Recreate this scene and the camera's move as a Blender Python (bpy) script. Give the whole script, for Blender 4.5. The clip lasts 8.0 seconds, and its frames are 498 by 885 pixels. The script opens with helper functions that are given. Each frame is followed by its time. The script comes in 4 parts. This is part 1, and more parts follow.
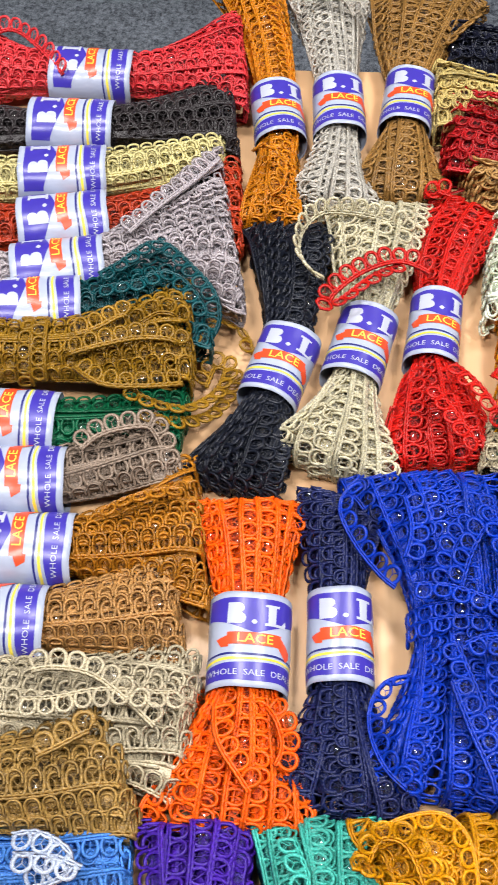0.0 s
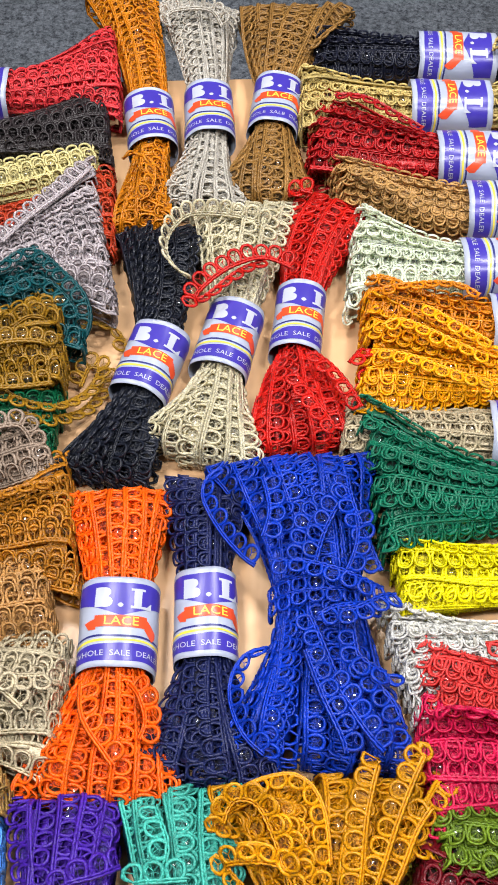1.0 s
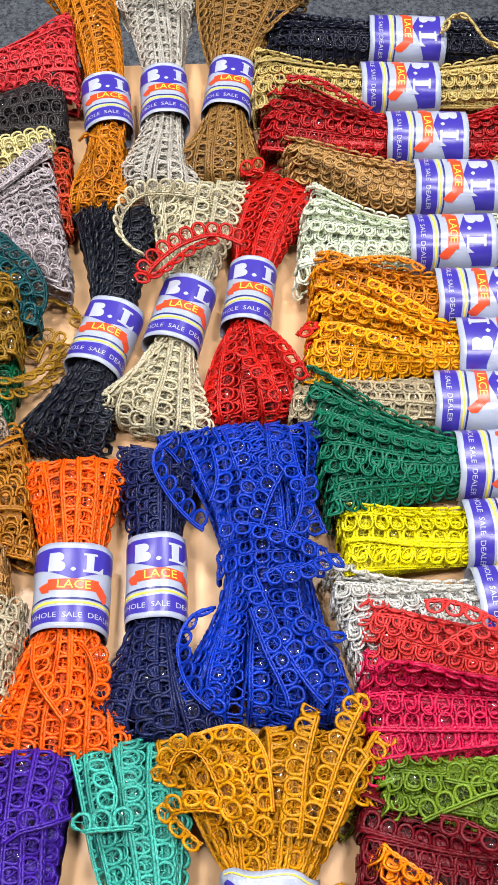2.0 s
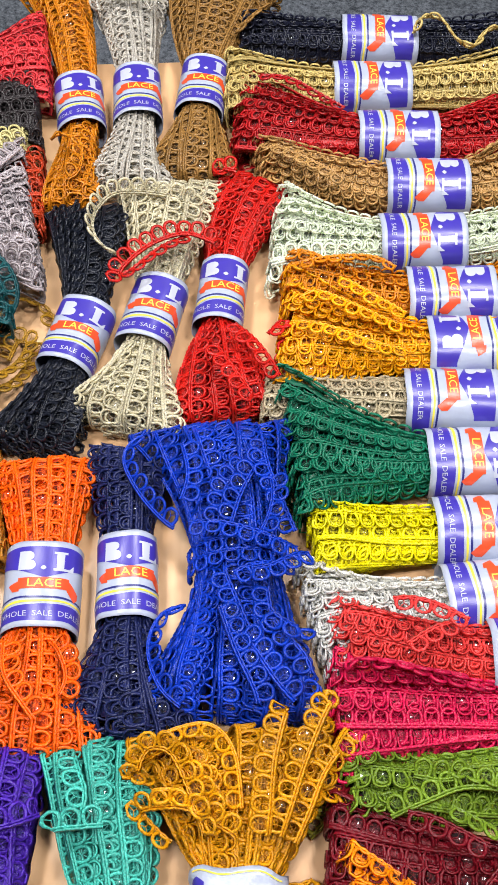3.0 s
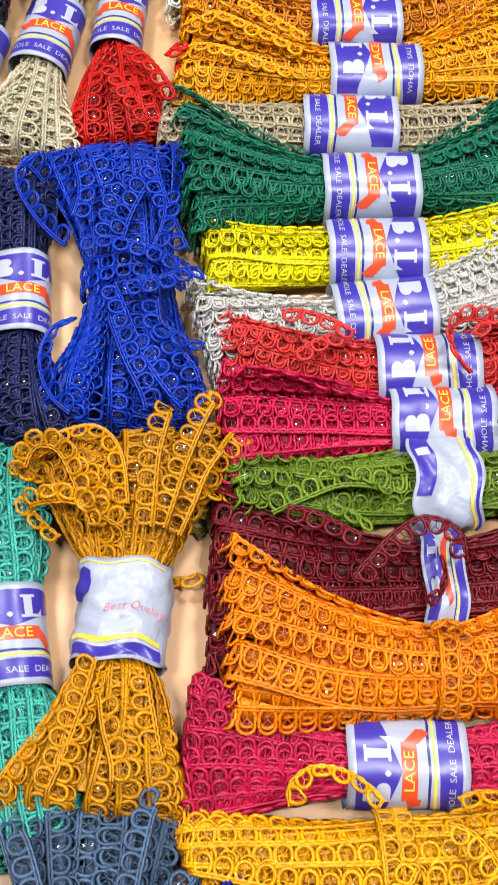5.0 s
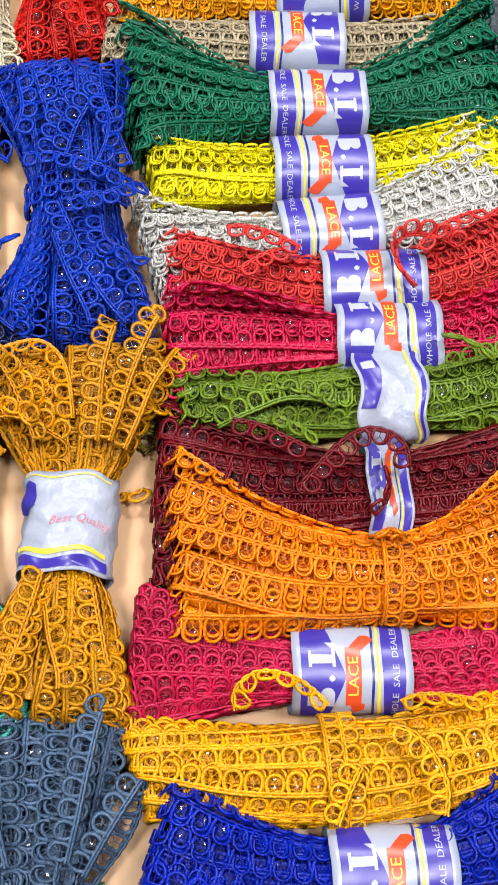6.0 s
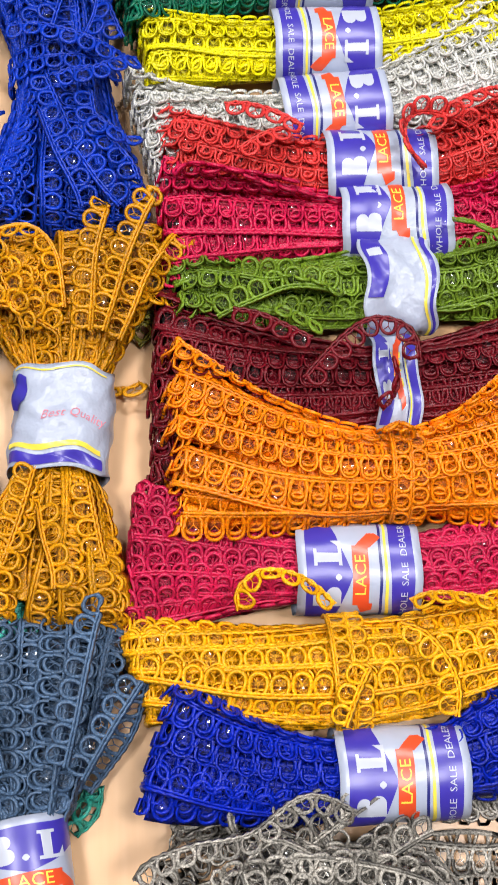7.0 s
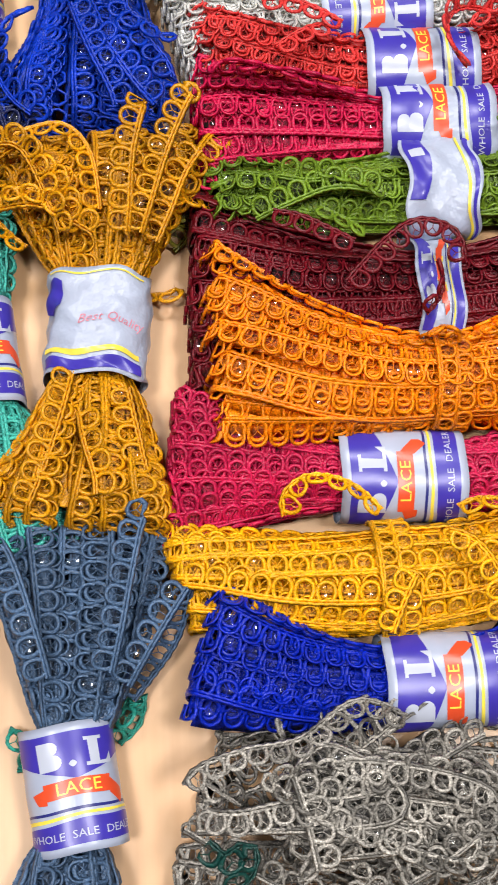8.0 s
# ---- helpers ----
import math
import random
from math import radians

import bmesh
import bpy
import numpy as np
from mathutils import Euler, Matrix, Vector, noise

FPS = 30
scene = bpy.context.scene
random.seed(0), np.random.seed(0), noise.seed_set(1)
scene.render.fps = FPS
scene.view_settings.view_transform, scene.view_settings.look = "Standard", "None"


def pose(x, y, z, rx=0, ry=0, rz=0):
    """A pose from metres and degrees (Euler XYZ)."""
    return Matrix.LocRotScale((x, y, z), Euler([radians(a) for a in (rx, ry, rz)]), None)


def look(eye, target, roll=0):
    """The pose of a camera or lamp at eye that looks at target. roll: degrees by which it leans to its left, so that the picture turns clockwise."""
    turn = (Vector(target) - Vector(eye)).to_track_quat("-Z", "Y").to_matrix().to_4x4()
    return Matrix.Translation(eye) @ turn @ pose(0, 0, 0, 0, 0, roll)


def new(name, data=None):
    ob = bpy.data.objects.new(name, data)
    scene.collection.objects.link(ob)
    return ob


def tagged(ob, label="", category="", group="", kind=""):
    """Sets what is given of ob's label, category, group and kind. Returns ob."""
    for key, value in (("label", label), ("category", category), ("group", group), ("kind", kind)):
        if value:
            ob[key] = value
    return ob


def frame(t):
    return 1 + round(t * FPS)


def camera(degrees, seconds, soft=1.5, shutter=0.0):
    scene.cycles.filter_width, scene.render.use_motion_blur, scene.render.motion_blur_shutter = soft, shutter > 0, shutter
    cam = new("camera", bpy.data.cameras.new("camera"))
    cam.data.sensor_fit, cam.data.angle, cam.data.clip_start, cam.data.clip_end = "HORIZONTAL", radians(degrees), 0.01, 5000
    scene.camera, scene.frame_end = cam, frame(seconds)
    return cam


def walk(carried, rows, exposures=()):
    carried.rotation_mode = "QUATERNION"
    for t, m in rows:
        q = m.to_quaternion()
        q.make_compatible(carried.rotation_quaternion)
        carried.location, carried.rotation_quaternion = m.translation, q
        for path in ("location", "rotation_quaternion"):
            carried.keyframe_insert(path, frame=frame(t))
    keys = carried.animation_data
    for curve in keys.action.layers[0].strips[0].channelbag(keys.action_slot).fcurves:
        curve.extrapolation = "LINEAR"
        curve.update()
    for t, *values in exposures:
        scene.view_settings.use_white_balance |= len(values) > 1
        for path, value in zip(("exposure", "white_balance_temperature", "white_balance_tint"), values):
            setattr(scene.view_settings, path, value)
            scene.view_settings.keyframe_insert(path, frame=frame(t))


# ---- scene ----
cam = camera(23.8, 8.0, soft=1.15, shutter=0.2)
PATH = [
    (0, (0.041, -0.261, 0.583), (-0.041, 0.805, -1.107), 0.4),
    (0.5, (0.082, -0.273, 0.587), (0.019, 0.819, -1.088), -0.5),
    (1, (0.104, -0.285, 0.599), (0.063, 0.806, -1.077), -0.5),
    (1.5, (0.12, -0.306, 0.606), (0.088, 0.781, -1.073), -0.5),
    (3, (0.135, -0.31, 0.609), (0.14, 0.775, -1.071), 0.8),
    (3.5, (0.144, -0.312, 0.609), (0.162, 0.771, -1.073), 1.4),
    (4, (0.15, -0.319, 0.611), (0.182, 0.765, -1.07), 2.0),
    (4.2, (0.177, -0.319, 0.608), (0.195, 0.737, -1.091), 1.2),
    (4.3, (0.175, -0.32, 0.604), (0.225, 0.712, -1.108), 2.8),
    (4.5, (0.171, -0.328, 0.604), (0.247, 0.627, -1.152), 4.5),
    (4.7, (0.167, -0.344, 0.596), (0.244, 0.522, -1.205), 5.1),
    (5.8, (0.169, -0.389, 0.582), (0.324, 0.4, -1.249), 10.5),
    (6, (0.179, -0.386, 0.581), (0.325, 0.372, -1.264), 10.0),
    (6.5, (0.179, -0.385, 0.561), (0.342, 0.297, -1.312), 12.3),
    (7, (0.173, -0.386, 0.551), (0.344, 0.236, -1.342), 14.0),
    (7.5, (0.175, -0.397, 0.539), (0.344, 0.146, -1.379), 15.7),
    (8, (0.151, -0.399, 0.533), (0.335, 0.134, -1.386), 17.3),
]
walk(cam, [(t, look(eye, target, roll)) for t, eye, target, roll in PATH], ((0, 0.06), (3.9, 0.05), (4.5, -0.02), (6, -0.06), (8, -0.18)))

# ---- room light ----
world = bpy.data.worlds.new("room_world")
world.use_nodes = True
world.node_tree.nodes["Background"].inputs[0].default_value = (0.85, 0.92, 1.0, 1)
world.node_tree.nodes["Background"].inputs[1].default_value = 0.02
scene.world = world
CEILING = 2.1          # ceiling height above the table top
FLOOR = -0.75          # floor below the table top


def lamp(x, y, sx, sy, power, colour):
    """Light of a ceiling panel."""
    d = bpy.data.lights.new("panel_light", "AREA")
    d.shape, d.size, d.size_y, d.energy, d.color = "RECTANGLE", sx, sy, power, colour
    ob = new("panel_light", d)
    ob.matrix_world = pose(x, y, CEILING - 0.04)
    return ob


LAMPS = ((-0.45, 0.75), (0.70, 0.85), (-0.40, -0.55), (0.75, -0.45))
for lx, ly in LAMPS:
    lamp(lx, ly, 0.34, 0.34, 24.5, (1.0, 0.98, 0.97))


# ---- materials ----
def hexa(code):
    """Linear colour from a web colour."""
    out = []
    for i in (0, 2, 4):
        c = int(code[i:i + 2], 16) / 255
        out.append(c / 12.92 if c < 0.04045 else ((c + 0.055) / 1.055) ** 2.4)
    return tuple(out)


def material(name):
    m = bpy.data.materials.new(name)
    m.use_nodes = True
    nt = m.node_tree
    return m, nt, nt.nodes["Principled BSDF"]


def link(nt, a, b):
    nt.links.new(a, b)


def node(nt, kind, **inputs):
    n = nt.nodes.new(kind)
    for key, value in inputs.items():
        n.inputs[key].default_value = value
    return n


def thread_material(name, code, fleck, cord_tone):
    """Twisted satin thread: fibres, uneven dye and a soft sheen."""
    m, nt, p = material(name)
    c = tuple(min(0.95, v * 0.98) for v in hexa(code))
    geo = node(nt, "ShaderNodeNewGeometry")
    info = node(nt, "ShaderNodeObjectInfo")
    fine = node(nt, "ShaderNodeTexNoise", Scale=1100.0, Detail=3.0)
    broad = node(nt, "ShaderNodeTexNoise", Scale=45.0, Detail=3.0)
    tex = node(nt, "ShaderNodeTexCoord")
    link(nt, tex.outputs["Object"], fine.inputs["Vector"])
    link(nt, tex.outputs["Object"], broad.inputs["Vector"])
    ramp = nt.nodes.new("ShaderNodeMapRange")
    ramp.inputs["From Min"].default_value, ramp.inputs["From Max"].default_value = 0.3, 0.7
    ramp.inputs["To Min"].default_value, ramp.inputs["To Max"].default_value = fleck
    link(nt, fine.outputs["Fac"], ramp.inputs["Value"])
    ramp2 = nt.nodes.new("ShaderNodeMapRange")
    ramp2.inputs["From Min"].default_value, ramp2.inputs["From Max"].default_value = 0.3, 0.7
    ramp2.inputs["To Min"].default_value, ramp2.inputs["To Max"].default_value = 0.85, 1.12
    link(nt, broad.outputs["Fac"], ramp2.inputs["Value"])
    rnd = nt.nodes.new("ShaderNodeMapRange")
    rnd.inputs["To Min"].default_value, rnd.inputs["To Max"].default_value = 0.88, 1.1
    link(nt, info.outputs["Random"], rnd.inputs["Value"])
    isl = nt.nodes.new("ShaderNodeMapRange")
    isl.inputs["To Min"].default_value, isl.inputs["To Max"].default_value = cord_tone
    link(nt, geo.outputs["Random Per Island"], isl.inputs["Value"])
    last = ramp.outputs[0]
    for other in (ramp2, rnd, isl):
        mul = nt.nodes.new("ShaderNodeMath")
        mul.operation = "MULTIPLY"
        link(nt, last, mul.inputs[0])
        link(nt, other.outputs[0], mul.inputs[1])
        last = mul.outputs[0]
    mix = nt.nodes.new("ShaderNodeVectorMath")
    mix.operation = "SCALE"
    mix.inputs[0].default_value = c
    link(nt, last, mix.inputs["Scale"])
    link(nt, mix.outputs[0], p.inputs["Base Color"])
    p.inputs["Roughness"].default_value = 0.36
    p.inputs["Specular IOR Level"].default_value = 0.42
    p.inputs["Sheen Weight"].default_value = 0.02
    p.inputs["Sheen Roughness"].default_value = 0.4
    p.inputs["Sheen Tint"].default_value = (*[min(1, v * 1.5 + 0.1) for v in c], 1)
    if min(c) > 0.3:
        # pale viscose lets light through
        p.inputs["Subsurface Weight"].default_value = 0.6
        p.inputs["Subsurface Radius"].default_value = (1.0, 0.95, 0.85)
        p.inputs["Subsurface Scale"].default_value = 0.004
    bump = node(nt, "ShaderNodeBump", Strength=0.9, Distance=0.0006)
    link(nt, fine.outputs["Fac"], bump.inputs["Height"])
    link(nt, bump.outputs[0], p.inputs["Normal"])
    return m


def sequin_material():
    """Clear thin plastic film."""
    m, nt, p = material("clear_sequin_film")
    out = nt.nodes["Material Output"]
    clear = nt.nodes.new("ShaderNodeBsdfTransparent")
    clear.inputs[0].default_value = (0.97, 0.97, 0.975, 1)
    mix = nt.nodes.new("ShaderNodeMixShader")
    mix.inputs[0].default_value = 0.05
    p.inputs["Base Color"].default_value = (0.75, 0.76, 0.78, 1)
    p.inputs["Metallic"].default_value = 0.75
    p.inputs["Roughness"].default_value = 0.07
    link(nt, clear.outputs[0], mix.inputs[1])
    link(nt, p.outputs[0], mix.inputs[2])
    link(nt, mix.outputs[0], out.inputs["Surface"])
    return m


def plain_material(name, code, rough=0.5, grain=300.0, amount=0.12, bump=0.1, spec=0.5, broad=20.0):
    """Colour with two scales of mottling and a fine relief."""
    m, nt, p = material(name)
    tex = node(nt, "ShaderNodeTexCoord")
    a = node(nt, "ShaderNodeTexNoise", Scale=grain, Detail=4.0)
    b = node(nt, "ShaderNodeTexNoise", Scale=broad, Detail=3.0)
    link(nt, tex.outputs["Object"], a.inputs["Vector"])
    link(nt, tex.outputs["Object"], b.inputs["Vector"])
    add = nt.nodes.new("ShaderNodeMath")
    link(nt, a.outputs["Fac"], add.inputs[0])
    link(nt, b.outputs["Fac"], add.inputs[1])
    r = nt.nodes.new("ShaderNodeMapRange")
    r.inputs["From Min"].default_value, r.inputs["From Max"].default_value = 0.7, 1.3
    r.inputs["To Min"].default_value, r.inputs["To Max"].default_value = 1 - amount, 1 + amount
    link(nt, add.outputs[0], r.inputs["Value"])
    s = nt.nodes.new("ShaderNodeVectorMath")
    s.operation = "SCALE"
    s.inputs[0].default_value = hexa(code)
    link(nt, r.outputs[0], s.inputs["Scale"])
    link(nt, s.outputs[0], p.inputs["Base Color"])
    p.inputs["Roughness"].default_value = rough
    p.inputs["Specular IOR Level"].default_value = spec
    bp = node(nt, "ShaderNodeBump", Strength=bump, Distance=0.001 if bump < 0.9 else 0.004)
    link(nt, a.outputs["Fac"], bp.inputs["Height"])
    link(nt, bp.outputs[0], p.inputs["Normal"])
    return m


SEQUIN = sequin_material()
PAPER = plain_material("label_paper", "adb5ca", 0.3, 75.0, 0.05, 0.5)
CRUMPLED = plain_material("crumpled_label_paper", "b0b8cc", 0.34, 45.0, 0.05, 0.95)
PURPLE = plain_material("purple_print", "4136a6", 0.3, 150.0, 0.06, 0.05)
NAVY_INK = plain_material("navy_print", "2c2f78", 0.3, 150.0, 0.06, 0.05)
RED_INK = plain_material("red_print", "e2502c", 0.3, 150.0, 0.05, 0.05)
YELLOW_INK = plain_material("yellow_print", "f3dd52", 0.3, 150.0, 0.05, 0.05)
WHITE_INK = plain_material("white_print", "bcc1d0", 0.3, 150.0, 0.02, 0.05)
PINK_INK = plain_material("faded_red_print", "d98a9a", 0.4, 150.0, 0.05, 0.05)
WALL_PAINT = plain_material("wall_paint", "5a5b60", 0.7, 90.0, 0.04, 0.1)
LAMP_FRAME = plain_material("lamp_frame_paint", "eeeeee", 0.4, 90.0, 0.02, 0.05)


def wood_material():
    """Pale peach laminate with faint long grain."""
    m, nt, p = material("peach_laminate")
    tex = node(nt, "ShaderNodeTexCoord")
    mp = nt.nodes.new("ShaderNodeMapping")
    mp.inputs["Scale"].default_value = (60.0, 4.0, 20.0)
    link(nt, tex.outputs["Object"], mp.inputs["Vector"])
    a = node(nt, "ShaderNodeTexNoise", Scale=2.0, Detail=5.0)
    link(nt, mp.outputs[0], a.inputs["Vector"])
    b = node(nt, "ShaderNodeTexNoise", Scale=9.0, Detail=2.0)
    link(nt, tex.outputs["Object"], b.inputs["Vector"])
    add = nt.nodes.new("ShaderNodeMath")
    link(nt, a.outputs["Fac"], add.inputs[0])
    link(nt, b.outputs["Fac"], add.inputs[1])
    ramp = nt.nodes.new("ShaderNodeValToRGB")
    ramp.color_ramp.elements[0].position, ramp.color_ramp.elements[1].position = 0.35, 0.7
    ramp.color_ramp.elements[0].color = (*hexa("d2a478"), 1)
    ramp.color_ramp.elements[1].color = (*hexa("e2ba8e"), 1)
    half = nt.nodes.new("ShaderNodeMath")
    half.operation = "MULTIPLY"
    half.inputs[1].default_value = 0.5
    link(nt, add.outputs[0], half.inputs[0])
    link(nt, half.outputs[0], ramp.inputs[0])
    link(nt, ramp.outputs[0], p.inputs["Base Color"])
    p.inputs["Roughness"].default_value = 0.35
    return m


def carpet_material():
    """Charcoal needle-felt with pale flecks."""
    m, nt, p = material("charcoal_felt")
    tex = node(nt, "ShaderNodeTexCoord")
    a = node(nt, "ShaderNodeTexNoise", Scale=150.0, Detail=7.0, Roughness=0.75)
    b = node(nt, "ShaderNodeTexNoise", Scale=14.0, Detail=3.0)
    link(nt, tex.outputs["Object"], a.inputs["Vector"])
    link(nt, tex.outputs["Object"], b.inputs["Vector"])
    ramp = nt.nodes.new("ShaderNodeValToRGB")
    ramp.color_ramp.elements[0].position, ramp.color_ramp.elements[1].position = 0.38, 0.64
    ramp.color_ramp.elements[0].color = (*hexa("333841"), 1)
    ramp.color_ramp.elements[1].color = (*hexa("8d949e"), 1)
    link(nt, a.outputs["Fac"], ramp.inputs[0])
    r = nt.nodes.new("ShaderNodeMapRange")
    r.inputs["To Min"].default_value, r.inputs["To Max"].default_value = 0.7, 1.3
    link(nt, b.outputs["Fac"], r.inputs["Value"])
    s = nt.nodes.new("ShaderNodeVectorMath")
    s.operation = "SCALE"
    link(nt, ramp.outputs[0], s.inputs[0])
    link(nt, r.outputs[0], s.inputs["Scale"])
    link(nt, s.outputs[0], p.inputs["Base Color"])
    p.inputs["Roughness"].default_value = 0.95
    bp = node(nt, "ShaderNodeBump", Strength=0.8, Distance=0.003)
    link(nt, a.outputs["Fac"], bp.inputs["Height"])
    link(nt, bp.outputs[0], p.inputs["Normal"])
    return m


# ---- mesh helpers ----
def mesh_part(name, verts, faces, mat, parent=None, label="", origin=(0, 0, 0), smooth=True):
    """One mesh object from arrays of points and equal-sided faces."""
    verts = np.asarray(verts, float).reshape(-1, 3) - np.asarray(origin, float)
    faces = np.asarray(faces, np.int32)
    k = faces.shape[1]
    me = bpy.data.meshes.new(name)
    me.vertices.add(len(verts))
    me.vertices.foreach_set("co", verts.ravel())
    me.loops.add(faces.size)
    me.loops.foreach_set("vertex_index", faces.ravel())
    me.polygons.add(len(faces))
    me.polygons.foreach_set("loop_start", np.arange(0, faces.size, k, dtype=np.int32))
    me.polygons.foreach_set("use_smooth", np.full(len(faces), smooth))
    me.update(calc_edges=True)
    me.materials.append(mat)
    ob = new(name, me)
    if parent:
        ob.parent = parent
    if label:
        tagged(ob, label)
    return ob


def part(name, bm, mat, parent=None, label=""):
    me = bpy.data.meshes.new(name)
    bm.to_mesh(me)
    bm.free()
    me.materials.append(mat)
    ob = new(name, me)
    if parent:
        ob.parent = parent
    if label:
        tagged(ob, label)
    return ob


def box(lo, hi, bevel=0.0):
    bm = bmesh.new()
    bmesh.ops.create_cube(bm, size=1)
    lo, hi = Vector(lo), Vector(hi)
    for v in bm.verts:
        v.co = Vector([(lo[i] + hi[i]) / 2 + v.co[i] * (hi[i] - lo[i]) for i in range(3)])
    if bevel:
        bmesh.ops.bevel(bm, geom=bm.edges[:], offset=bevel, segments=2, affect="EDGES")
    return bm


# ---- room and table ----
TX0, TX1, TY0, TY1 = -0.36, 0.374, -0.80, 0.452
floor = tagged(part("floor", box((-4, -4, FLOOR - 0.1), (4, 4, FLOOR)), carpet_material()), "charcoal grey flecked needle-felt carpet floor", "floor", kind="structure")
ceiling = tagged(part("ceiling", box((-4, -4, CEILING), (4, 4, CEILING + 0.1)), WALL_PAINT), "plain dark grey painted ceiling", "ceiling", kind="structure")
for wname, lo, hi in (("wall_north", (-4, 4, FLOOR), (4, 4.12, CEILING)), ("wall_south", (-4, -4.12, FLOOR), (4, -4, CEILING)),
                      ("wall_east", (4, -4, FLOOR), (4.12, 4, CEILING)), ("wall_west", (-4.12, -4, FLOOR), (-4, 4, CEILING))):
    tagged(part(wname, box(lo, hi), WALL_PAINT), "plain dark grey painted wall", "wall", kind="structure")


def glow_material():
    m, nt, p = material("lamp_diffuser")
    p.inputs["Emission Color"].default_value = (1, 0.97, 0.93, 1)
    p.inputs["Emission Strength"].default_value = 6.0
    return m


GLOW = glow_material()
for lx, ly in LAMPS:
    e = tagged(new("ceiling_light"), "square white ceiling light panel", "ceiling light", "ceiling lights")
    e.location = (lx, ly, CEILING)
    part("frame", box((-0.20, -0.20, -0.02), (0.20, 0.20, 0.0), 0.004), LAMP_FRAME, e)
    part("diffuser", box((-0.17, -0.17, -0.03), (0.17, 0.17, -0.021)), GLOW, e)

table = tagged(new("display_table"), "pale peach laminate display table covered with lace skeins", "table")
table.location = (0, 0, 0)
WOOD = wood_material()
top = box((TX0, TY0, -0.026), (TX1, TY1, 0.0), 0.003)
for v in top.verts:
    if v.co.y > 0:
        v.co.y += (v.co.x - TX1) * 0.055      # the far edge runs a little askew
part("tabletop", top, WOOD, table)
for px in (TX0 + 0.05, TX1 - 0.05):
    for py in (TY0 + 0.05, TY1 - 0.05):
        part("leg", box((px - 0.02, py - 0.02, FLOOR), (px + 0.02, py + 0.02, -0.026), 0.003), WOOD, table)


# ---- lace trim ----
PITCH = 0.0086
MM = 0.001


def tube_template(path, ry, rn, sides, twist=0.0):
    """Points (along, across, normal) and quads of a cord that follows path in the plane of the trim."""
    path = np.array(path, float)
    d = np.gradient(path, axis=0)
    d /= np.linalg.norm(d, axis=1)[:, None] + 1e-12
    v, f = [], []
    for i, (p, t) in enumerate(zip(path, d)):
        for j in range(sides):
            a = 2 * math.pi * (j + 0.5) / sides
            swell = 1 + twist * (-1) ** i
            off = math.cos(a + twist * 4 * i) * ry * swell
            v.append((p[0] - t[1] * off, p[1] + t[0] * off, math.sin(a + twist * 4 * i) * rn * swell))
    for i in range(len(path) - 1):
        for j in range(sides):
            k = (j + 1) % sides
            f.append((i * sides + j, i * sides + k, (i + 1) * sides + k, (i + 1) * sides + j))
    return v, f


def merged(pieces):
    vs, fs = [], []
    for v, f in pieces:
        fs += [tuple(i + len(vs) for i in q) for q in f]
        vs += v
    return np.array(vs), np.array(fs, np.int32)


def u_path():
    p = PITCH
    half = ((-0.30, -3.6), (-0.40, -1.5), (-0.42, 0.7), (-0.36, 2.8), (-0.20, 4.15))
    pts = (*half, (0, 4.6), *((-a, b) for a, b in half[::-1]))
    return [(a * p, b * MM) for a, b in pts]


def plait(y, phase, sides, n=4):
    """One of the two cords that cross each other in the straight edge."""
    v, f = tube_template([(PITCH * (-0.5 + i / n), y * MM + 0.15 * MM * (1 if (i + phase) % 2 else -1)) for i in range(n + 1)], 1.08 * MM, 1.08 * MM, sides)
    v = [(p[0], p[1], p[2] + 0.35 * MM + 0.20 * MM * (1 if (i // sides + phase) % 2 else -1)) for i, p in enumerate(v)]
    return v, f


def straight(y, n=3):
    return [(PITCH * (-0.5 + i / n), y) for i in range(n + 1)]


def trim_template(level):
    bits = []
    if level == 0:
        bits.append(tube_template(u_path(), 1.04 * MM, 0.97 * MM, 4, 0.03))
        bits += [plait(-5.2, 0, 3, 4), plait(-3.8, 1, 3, 4)]
        for x, y in ((0, -3.2), (-2.6, 2.8), (2.6, 2.8)):
            bits.append(tube_template([(0, 0.3 * MM), (x * MM * 0.85, y * MM)], 0.24 * MM, 0.24 * MM, 3))
    elif level == 2:
        bits.append(tube_template(u_path(), 0.92 * MM, 0.85 * MM, 3))
        bits += [plait(-5.1, 0, 3, 2), plait(-4.0, 1, 3, 2)]
    else:
        bits.append(tube_template(u_path()[::2], 1.0 * MM, 0.9 * MM, 3))
        bits.append(tube_template(straight(-4.5 * MM, 1), 1.5 * MM, 0.8 * MM, 3))
    return merged(bits)


TRIM = {0: trim_template(0), 1: trim_template(1), 2: trim_template(2), 3: merged([tube_template(u_path()[1:-1], 0.92 * MM, 0.85 * MM, 3)])}


def along(s, grid, values):
    return np.stack([np.interp(s, grid, values[:, i]) for i in range(3)], -1)


